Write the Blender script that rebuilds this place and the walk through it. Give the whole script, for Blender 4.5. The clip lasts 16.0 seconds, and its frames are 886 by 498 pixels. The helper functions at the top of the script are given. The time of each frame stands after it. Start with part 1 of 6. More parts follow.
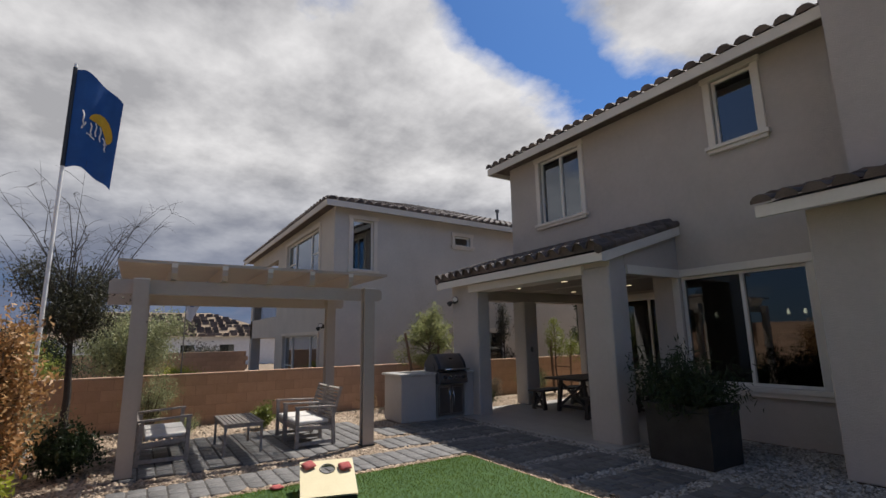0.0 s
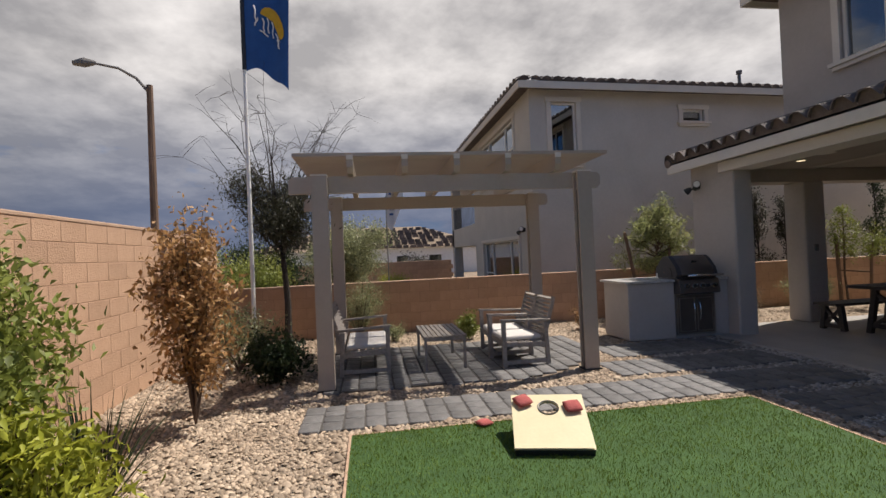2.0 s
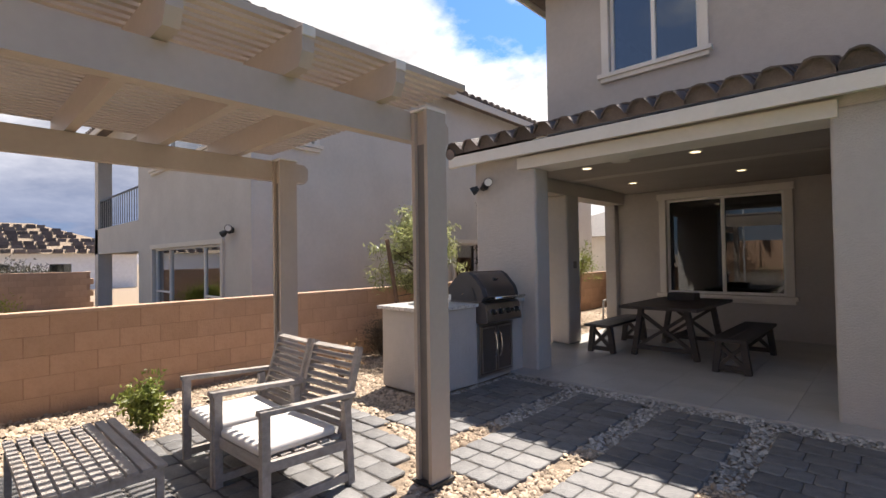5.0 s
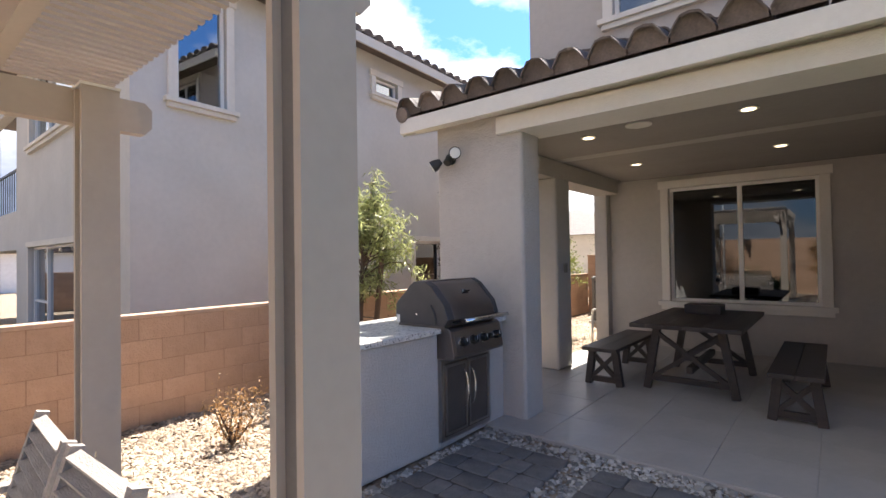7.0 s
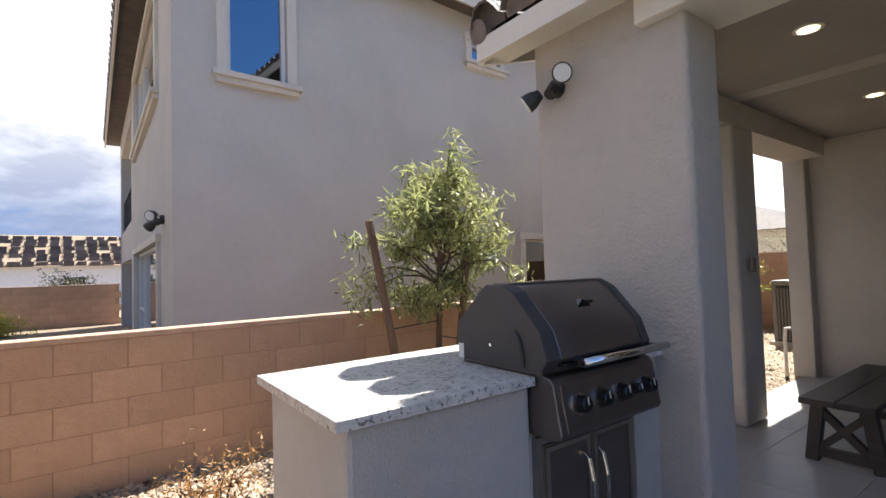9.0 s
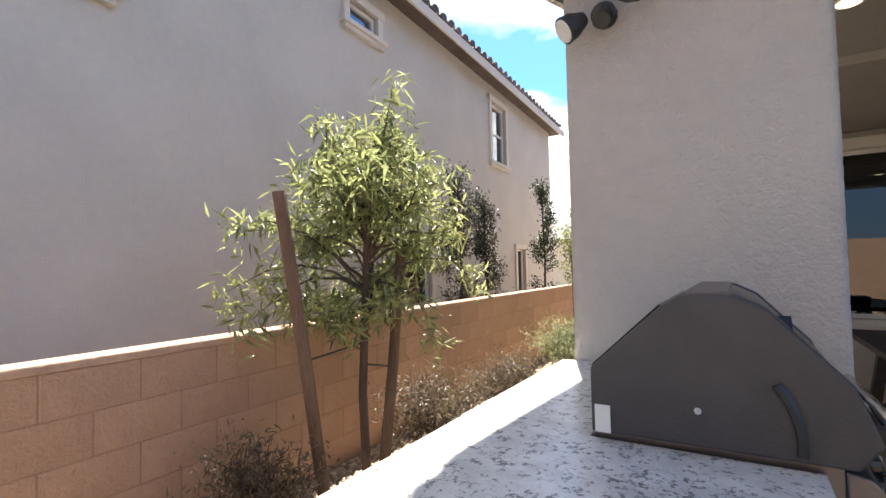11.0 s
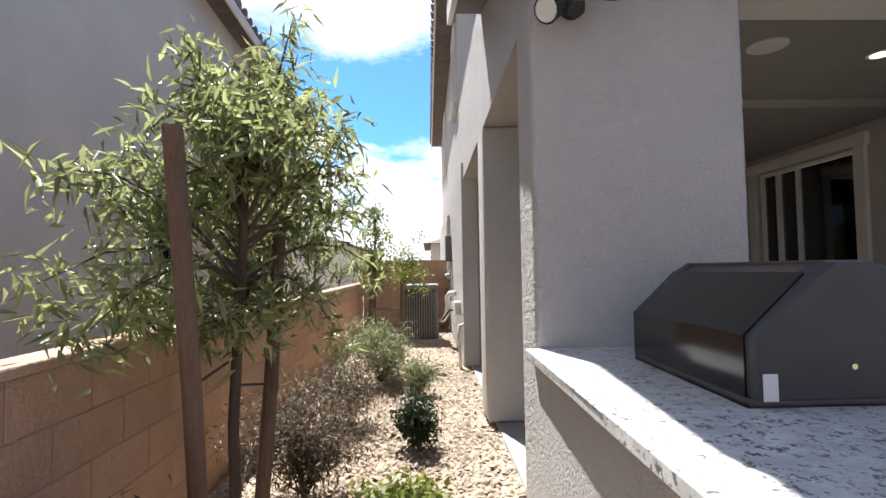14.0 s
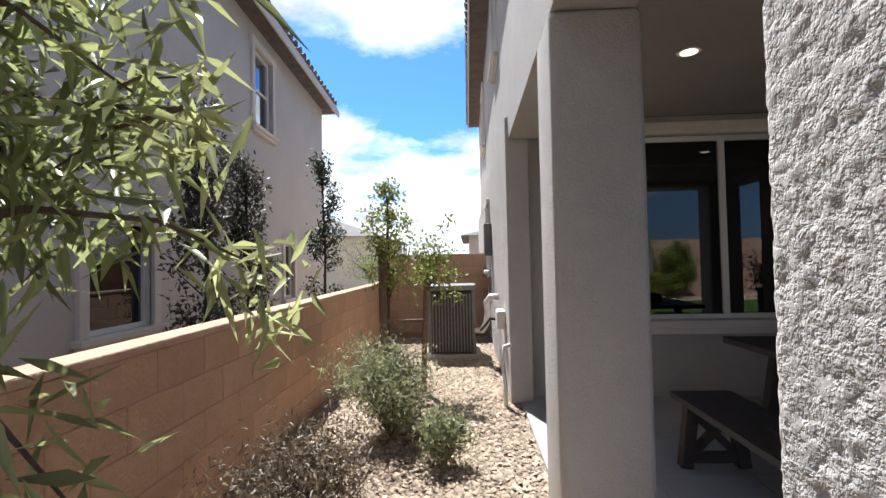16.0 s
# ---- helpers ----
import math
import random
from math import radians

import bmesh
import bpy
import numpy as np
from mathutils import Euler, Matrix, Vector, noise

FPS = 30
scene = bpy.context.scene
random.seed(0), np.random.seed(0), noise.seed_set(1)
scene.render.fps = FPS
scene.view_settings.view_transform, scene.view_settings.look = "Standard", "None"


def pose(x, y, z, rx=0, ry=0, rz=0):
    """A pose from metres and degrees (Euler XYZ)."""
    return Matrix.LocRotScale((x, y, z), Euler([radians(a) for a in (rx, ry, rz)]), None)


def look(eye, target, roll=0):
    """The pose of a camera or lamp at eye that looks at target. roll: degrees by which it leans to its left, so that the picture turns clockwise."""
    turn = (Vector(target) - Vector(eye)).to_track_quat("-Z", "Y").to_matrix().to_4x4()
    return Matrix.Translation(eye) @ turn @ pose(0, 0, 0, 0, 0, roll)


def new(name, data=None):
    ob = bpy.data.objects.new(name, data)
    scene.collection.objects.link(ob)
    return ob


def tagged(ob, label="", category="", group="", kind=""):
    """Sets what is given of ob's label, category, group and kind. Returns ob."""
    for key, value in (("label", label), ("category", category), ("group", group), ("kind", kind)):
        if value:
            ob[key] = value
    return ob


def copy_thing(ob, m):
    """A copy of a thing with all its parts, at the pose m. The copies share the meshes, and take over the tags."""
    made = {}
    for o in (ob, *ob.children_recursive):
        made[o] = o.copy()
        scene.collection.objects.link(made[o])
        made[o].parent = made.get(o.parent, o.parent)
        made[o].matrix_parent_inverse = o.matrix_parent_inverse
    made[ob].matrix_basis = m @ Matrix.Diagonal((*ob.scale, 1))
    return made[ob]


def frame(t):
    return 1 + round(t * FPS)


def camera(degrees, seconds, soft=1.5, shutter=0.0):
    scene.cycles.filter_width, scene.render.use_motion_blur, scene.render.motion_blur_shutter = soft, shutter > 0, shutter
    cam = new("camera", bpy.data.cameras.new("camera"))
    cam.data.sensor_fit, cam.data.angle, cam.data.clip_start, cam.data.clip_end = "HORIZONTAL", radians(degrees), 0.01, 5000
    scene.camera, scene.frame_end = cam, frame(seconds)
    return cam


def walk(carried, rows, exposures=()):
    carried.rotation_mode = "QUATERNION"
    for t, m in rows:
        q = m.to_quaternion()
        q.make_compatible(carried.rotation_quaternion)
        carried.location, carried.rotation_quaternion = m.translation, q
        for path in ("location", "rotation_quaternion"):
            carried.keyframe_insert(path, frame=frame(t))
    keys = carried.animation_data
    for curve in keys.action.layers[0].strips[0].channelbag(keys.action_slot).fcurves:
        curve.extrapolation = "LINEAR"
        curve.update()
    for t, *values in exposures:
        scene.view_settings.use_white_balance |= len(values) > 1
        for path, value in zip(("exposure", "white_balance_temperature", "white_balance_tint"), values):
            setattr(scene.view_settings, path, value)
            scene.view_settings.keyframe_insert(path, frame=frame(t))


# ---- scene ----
cam = camera(85.5, 16.0)
PATH = [
    (0, (-0.099, -0.031, 1.628), (-1.762, 1.016, 1.997), -1.0),
    (0.5, (-0.392, 0.122, 1.594), (-2.205, 0.934, 1.821), -1.7),
    (1, (-0.793, 0.301, 1.585), (-2.709, 0.868, 1.662), -2.7),
    (1.5, (-1.296, 0.346, 1.557), (-3.266, 0.685, 1.577), -3.2),
    (2, (-1.876, 0.494, 1.512), (-3.853, 0.797, 1.533), -2.5),
    (2.5, (-2.46, 0.52, 1.506), (-4.428, 0.876, 1.512), -2.4),
    (3, (-3.04, 0.564, 1.486), (-4.929, 1.221, 1.506), -1.7),
    (3.5, (-3.655, 0.656, 1.479), (-5.412, 1.61, 1.491), -1.6),
    (4, (-4.203, 0.681, 1.483), (-5.85, 1.816, 1.506), -1.4),
    (4.5, (-4.771, 0.808, 1.47), (-6.282, 2.118, 1.5), -1.2),
    (5, (-5.274, 0.881, 1.485), (-6.651, 2.332, 1.524), -0.9),
    (5.2, (-5.456, 0.974, 1.479), (-6.773, 2.479, 1.518), -1.0),
    (7.3, (-6.629, 2.688, 1.505), (-7.895, 4.236, 1.54), -0.9),
    (7.5, (-6.725, 2.875, 1.49), (-8.081, 4.345, 1.538), -1.0),
    (7.8, (-6.854, 3.133, 1.44), (-8.33, 4.481, 1.509), -1.3),
    (8, (-6.895, 3.318, 1.423), (-8.443, 4.583, 1.493), -1.6),
    (8.5, (-7.14, 3.663, 1.404), (-8.767, 4.825, 1.475), -1.8),
    (8.7, (-7.292, 3.754, 1.397), (-8.919, 4.914, 1.473), -1.8),
    (10.8, (-8.886, 4.047, 1.385), (-10.025, 5.689, 1.456), -1.2),
    (11, (-9.03, 4.034, 1.386), (-10.076, 5.737, 1.462), -1.2),
    (11.5, (-9.399, 4.014, 1.381), (-10.134, 5.871, 1.477), -1.3),
    (12, (-9.757, 4.073, 1.374), (-10.179, 6.026, 1.445), -1.3),
    (12.5, (-10.11, 4.002, 1.347), (-10.293, 5.992, 1.421), -0.8),
    (13, (-10.275, 3.904, 1.346), (-10.337, 5.902, 1.426), -0.7),
    (13.5, (-10.256, 3.908, 1.334), (-10.226, 5.906, 1.421), -0.5),
    (14, (-10.173, 4.094, 1.309), (-10.112, 6.091, 1.391), -0.9),
    (14.5, (-10.066, 4.482, 1.347), (-10.015, 6.48, 1.424), -1.0),
    (15, (-10.083, 4.923, 1.378), (-10.07, 6.921, 1.447), -1.7),
    (15.5, (-10.053, 5.435, 1.362), (-10.095, 7.433, 1.423), -1.7),
    (16, (-10.1, 5.9, 1.351), (-10.203, 7.896, 1.408), -1.2),
]
walk(cam, [(t, look(eye, target, roll)) for t, eye, target, roll in PATH],
     [(0, 0.13, 6600, 11), (1, 0.18, 6800, 12), (2.5, 0.22, 6900, 13), (4, 0.7, 6950, 13), (5, 1.2, 6900, 13), (7.5, 1.87, 6650, 11), (8, 1.77, 6600, 10), (8.7, 1.52, 6600, 10), (11, 1.87, 6750, 10), (11.5, 1.5, 6550, 10), (12.5, 1.27, 6300, 10), (15, 1.47, 6050, 9), (16, 1.15, 6000, 9)])

# ---- world, sun ----
SUN = Vector((-0.20, 0.56, 1.0)).normalized()
world = bpy.data.worlds.new("sky")
scene.world = world
world.use_nodes = True
wn, wl = world.node_tree.nodes, world.node_tree.links
wn.clear()


def wnode(kind, **values):
    n = wn.new(kind)
    for k, v in values.items():
        n.inputs[k].default_value = v
    return n


def wmath(op, a, b=None, c=None, clamp=False):
    n = wn.new("ShaderNodeMath")
    n.operation, n.use_clamp = op, clamp
    for i, v in enumerate((a, b, c)):
        if v is None:
            continue
        if isinstance(v, (int, float)):
            n.inputs[i].default_value = v
        else:
            wl.new(v, n.inputs[i])
    return n.outputs[0]


def wmix(fac, a, b):
    n = wn.new("ShaderNodeMix")
    n.data_type = "RGBA"
    for slot, v in ((0, fac), (6, a), (7, b)):
        if isinstance(v, (int, float, tuple)):
            n.inputs[slot].default_value = v
        else:
            wl.new(v, n.inputs[slot])
    return n.outputs[2]


wcoord = wn.new("ShaderNodeTexCoord")
wsep = wn.new("ShaderNodeSeparateXYZ")
wl.new(wcoord.outputs["Generated"], wsep.inputs[0])
dx, dy, dz = wsep.outputs
up = wmath("MAXIMUM", dz, 0.0)
flat = wmath("ADD", up, 0.22)
wvec = wn.new("ShaderNodeCombineXYZ")
wl.new(wmath("DIVIDE", dx, flat), wvec.inputs[0])
wl.new(wmath("DIVIDE", dy, flat), wvec.inputs[1])
wvec.inputs[2].default_value = 3.7
big = wnode("ShaderNodeTexNoise", Scale=1.05, Detail=12.0, Roughness=0.6)
wl.new(wvec.outputs[0], big.inputs["Vector"])
fine = wnode("ShaderNodeTexNoise", Scale=2.7, Detail=10.0, Roughness=0.58)
wl.new(wvec.outputs[0], fine.inputs["Vector"])
# the storm front stands to the west (-x), clearer sky to the north (+y)
west = wmath("MULTIPLY_ADD", dx, -0.5, 0.5, clamp=True)
north = wmath("MULTIPLY_ADD", dy, 0.5, 0.5, clamp=True)
gap = wmath("ABSOLUTE", wmath("SUBTRACT", wmath("MULTIPLY", dy, up), 0.325))
high_north = wmath("MAXIMUM", wmath("SUBTRACT", 0.085, gap), 0.0)
lean = wmath("SUBTRACT", wmath("MULTIPLY", west, 0.10), wmath("MULTIPLY", high_north, 4.3))
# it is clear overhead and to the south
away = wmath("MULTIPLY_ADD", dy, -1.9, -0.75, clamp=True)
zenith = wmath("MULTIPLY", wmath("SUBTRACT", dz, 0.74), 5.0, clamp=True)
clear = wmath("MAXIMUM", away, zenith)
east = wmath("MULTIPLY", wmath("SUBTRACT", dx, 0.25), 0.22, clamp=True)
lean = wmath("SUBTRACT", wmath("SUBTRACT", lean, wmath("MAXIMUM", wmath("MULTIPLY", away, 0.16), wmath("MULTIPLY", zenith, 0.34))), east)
# the cloud bank over the western roofs is unbroken
bank = wmath("ADD", wmath("ADD", wmath("MULTIPLY", dx, -0.845), wmath("MULTIPLY", dy, 0.39)), wmath("MULTIPLY", dz, 0.355))
bank = wmath("MULTIPLY", wmath("MULTIPLY", wmath("SUBTRACT", bank, 0.92), 12.5, clamp=True), 0.14)
cover = wmath("ADD", wmath("ADD", big.outputs[0], lean), bank)
cloud = wmath("MULTIPLY", wmath("SUBTRACT", cover, 0.385), 8.0, clamp=True)
body = wmath("MULTIPLY", wmath("SUBTRACT", wmath("ADD", fine.outputs[0], wmath("SUBTRACT", wmath("MULTIPLY", west, 0.20), wmath("MULTIPLY", north, 0.10))), 0.43), 3.1, clamp=True)
low = wmath("SUBTRACT", 1.0, wmath("MULTIPLY_ADD", up, 4.2, -0.4), clamp=True)
storm = wmath("MULTIPLY", low, wmath("MULTIPLY", wmath("SUBTRACT", west, 0.78), 7.0, clamp=True))
white = wmix(body, (1.02, 1.02, 1.03, 1), (0.47, 0.475, 0.50, 1))
sky = wn.new("ShaderNodeTexSky")
sky.sky_type, sky.sun_disc = "NISHITA", False
sky.sun_elevation = math.asin(SUN.z)
sky.sun_rotation = math.atan2(SUN.x, SUN.y)
sky.air_density, sky.dust_density, sky.ozone_density = 1.0, 0.6, 2.0
blue = wn.new("ShaderNodeMix")
blue.data_type, blue.blend_type = "RGBA", "MULTIPLY"
blue.inputs[0].default_value = 1.0
wl.new(sky.outputs[0], blue.inputs[6])
blue.inputs[7].default_value = (0.045, 0.08, 0.125, 1)
air = wmix(cloud, blue.outputs[2], white)
air = wmix(wmath("MULTIPLY", storm, 0.85), air, (0.10, 0.15, 0.28, 1))
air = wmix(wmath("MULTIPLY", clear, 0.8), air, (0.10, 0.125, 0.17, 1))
ground_side = wmath("LESS_THAN", dz, -0.01)
air = wmix(ground_side, air, (0.22, 0.19, 0.16, 1))
back = wn.new("ShaderNodeBackground")
back.inputs["Strength"].default_value = 0.76
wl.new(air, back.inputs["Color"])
wout = wn.new("ShaderNodeOutputWorld")
wl.new(back.outputs[0], wout.inputs[0])

sun_data = bpy.data.lights.new("sun", "SUN")
sun_data.energy, sun_data.angle, sun_data.color = 5.0, radians(0.6), (1.0, 0.965, 0.91)
new("sun", sun_data).matrix_world = look(SUN * 60, (0, 0, 0))

# ---- materials ----


def material(name, colour, rough=0.8, second=None, scale=6.0, bump=0.0, bump_scale=60.0, metal=0.0, contrast=1.0, vary=0.0, spec=0.5, fine_bump=0.0, coord="Object", stretch=(1, 1, 1)):
    """A plain surface: two colours mixed by two scales of noise, a bump, and a random tint for each object."""
    m = bpy.data.materials.new(name)
    m.use_nodes = True
    n, l = m.node_tree.nodes, m.node_tree.links
    p = n["Principled BSDF"]
    p.inputs["Roughness"].default_value, p.inputs["Metallic"].default_value = rough, metal
    p.inputs["Specular IOR Level"].default_value = spec
    tc = n.new("ShaderNodeTexCoord")
    mp = n.new("ShaderNodeMapping")
    mp.inputs["Scale"].default_value = stretch
    l.new(tc.outputs[coord], mp.inputs[0])
    second = second or tuple(c * 0.78 for c in colour)
    a = n.new("ShaderNodeTexNoise")
    a.inputs["Scale"].default_value, a.inputs["Detail"].default_value = scale, 5.0
    l.new(mp.outputs[0], a.inputs["Vector"])
    b = n.new("ShaderNodeTexNoise")
    b.inputs["Scale"].default_value, b.inputs["Detail"].default_value = scale * 11, 3.0
    l.new(mp.outputs[0], b.inputs["Vector"])
    add = n.new("ShaderNodeMath")
    add.operation = "MULTIPLY_ADD"
    l.new(b.outputs[0], add.inputs[0])
    add.inputs[1].default_value = 0.5
    l.new(a.outputs[0], add.inputs[2])
    rng = n.new("ShaderNodeMapRange")
    half = 0.22 / contrast
    rng.inputs["From Min"].default_value, rng.inputs["From Max"].default_value = 0.75 - half, 0.75 + half
    l.new(add.outputs[0], rng.inputs["Value"])
    mix = n.new("ShaderNodeMix")
    mix.data_type = "RGBA"
    mix.inputs[6].default_value, mix.inputs[7].default_value = (*colour, 1), (*second, 1)
    l.new(rng.outputs[0], mix.inputs[0])
    out = mix.outputs[2]
    if vary:
        info = n.new("ShaderNodeObjectInfo")
        geo = n.new("ShaderNodeNewGeometry")
        s = n.new("ShaderNodeMath")
        s.operation = "ADD"
        l.new(info.outputs["Random"], s.inputs[0])
        l.new(geo.outputs["Random Per Island"], s.inputs[1])
        fr = n.new("ShaderNodeMath")
        fr.operation = "FRACT"
        l.new(s.outputs[0], fr.inputs[0])
        hsv = n.new("ShaderNodeHueSaturation")
        r2 = n.new("ShaderNodeMapRange")
        r2.inputs["To Min"].default_value, r2.inputs["To Max"].default_value = 1 - vary, 1 + vary
        l.new(fr.outputs[0], r2.inputs["Value"])
        l.new(r2.outputs[0], hsv.inputs["Value"])
        l.new(out, hsv.inputs["Color"])
        out = hsv.outputs[0]
    l.new(out, p.inputs["Base Color"])
    if bump:
        c = n.new("ShaderNodeTexNoise")
        c.inputs["Scale"].default_value, c.inputs["Detail"].default_value = bump_scale, 4.0
        l.new(mp.outputs[0], c.inputs["Vector"])
        bp = n.new("ShaderNodeBump")
        bp.inputs["Strength"].default_value, bp.inputs["Distance"].default_value = bump, 0.02
        l.new(c.outputs[0], bp.inputs["Height"])
        l.new(bp.outputs[0], p.inputs["Normal"])
    return m


def leaf_material(name, colour, second, vary=0.35, rough=0.5, through_light=0.35):
    m = material(name, colour, rough, second, scale=3.0, vary=vary, spec=0.4)
    n, l = m.node_tree.nodes, m.node_tree.links
    p = n["Principled BSDF"]
    tr = n.new("ShaderNodeBsdfTranslucent")
    l.new(p.inputs["Base Color"].links[0].from_socket, tr.inputs["Color"])
    mx = n.new("ShaderNodeMixShader")
    mx.inputs[0].default_value = through_light
    l.new(p.outputs[0], mx.inputs[1])
    l.new(tr.outputs[0], mx.inputs[2])
    l.new(mx.outputs[0], n["Material Output"].inputs[0])
    return m


def glass_material(name, tint, gloss):
    m = bpy.data.materials.new(name)
    m.use_nodes = True
    n, l = m.node_tree.nodes, m.node_tree.links
    n.remove(n["Principled BSDF"])
    t = n.new("ShaderNodeBsdfTransparent")
    t.inputs[0].default_value = (*tint, 1)
    g = n.new("ShaderNodeBsdfGlossy")
    g.inputs["Color"].default_value, g.inputs["Roughness"].default_value = (0.92, 0.96, 1.0, 1), 0.015
    fr = n.new("ShaderNodeFresnel")
    fr.inputs["IOR"].default_value = 1.5
    mt = n.new("ShaderNodeMath")
    mt.operation, mt.use_clamp = "ADD", True
    mt.inputs[1].default_value = gloss
    l.new(fr.outputs[0], mt.inputs[0])
    mx = n.new("ShaderNodeMixShader")
    l.new(mt.outputs[0], mx.inputs[0])
    l.new(t.outputs[0], mx.inputs[1])
    l.new(g.outputs[0], mx.inputs[2])
    l.new(mx.outputs[0], n["Material Output"].inputs[0])
    return m


def stucco(name, colour, second, coarse):
    """Dash-finish plaster: ragged lumps a centimetre or two across with flat tops and deep pits, over broad mottling."""
    m = material(name, colour, 0.92, second, scale=1.3, spec=0.2)
    n, l = m.node_tree.nodes, m.node_tree.links
    p = n["Principled BSDF"]
    tc = n.new("ShaderNodeTexCoord")

    def grain(scale, detail, rough, distort=0.0):
        t = n.new("ShaderNodeTexNoise")
        t.inputs["Scale"].default_value, t.inputs["Detail"].default_value, t.inputs["Roughness"].default_value = scale, detail, rough
        t.inputs["Distortion"].default_value = distort
        l.new(tc.outputs["Object"], t.inputs["Vector"])
        return t.outputs[0]

    def span(value, lo, hi):
        r = n.new("ShaderNodeMapRange")
        r.interpolation_type = "SMOOTHSTEP"
        r.inputs["From Min"].default_value, r.inputs["From Max"].default_value = lo, hi
        l.new(value, r.inputs["Value"])
        return r.outputs[0]

    lumps = span(grain(64.0, 3.0, 0.62, 0.2), 0.32, 0.58)
    pits = span(grain(30.0, 4.0, 0.65, 0.3), 0.30, 0.42)
    both = n.new("ShaderNodeMath")
    both.operation = "MULTIPLY"
    l.new(lumps, both.inputs[0])
    l.new(pits, both.inputs[1])
    b = n.new("ShaderNodeBump")
    b.inputs["Strength"].default_value, b.inputs["Distance"].default_value = coarse, 0.016
    l.new(both.outputs[0], b.inputs["Height"])
    b2 = n.new("ShaderNodeBump")
    b2.inputs["Strength"].default_value, b2.inputs["Distance"].default_value = 0.4, 0.004
    l.new(grain(190.0, 2.0, 0.5), b2.inputs["Height"])
    l.new(b.outputs[0], b2.inputs["Normal"])
    l.new(b2.outputs[0], p.inputs["Normal"])
    return m


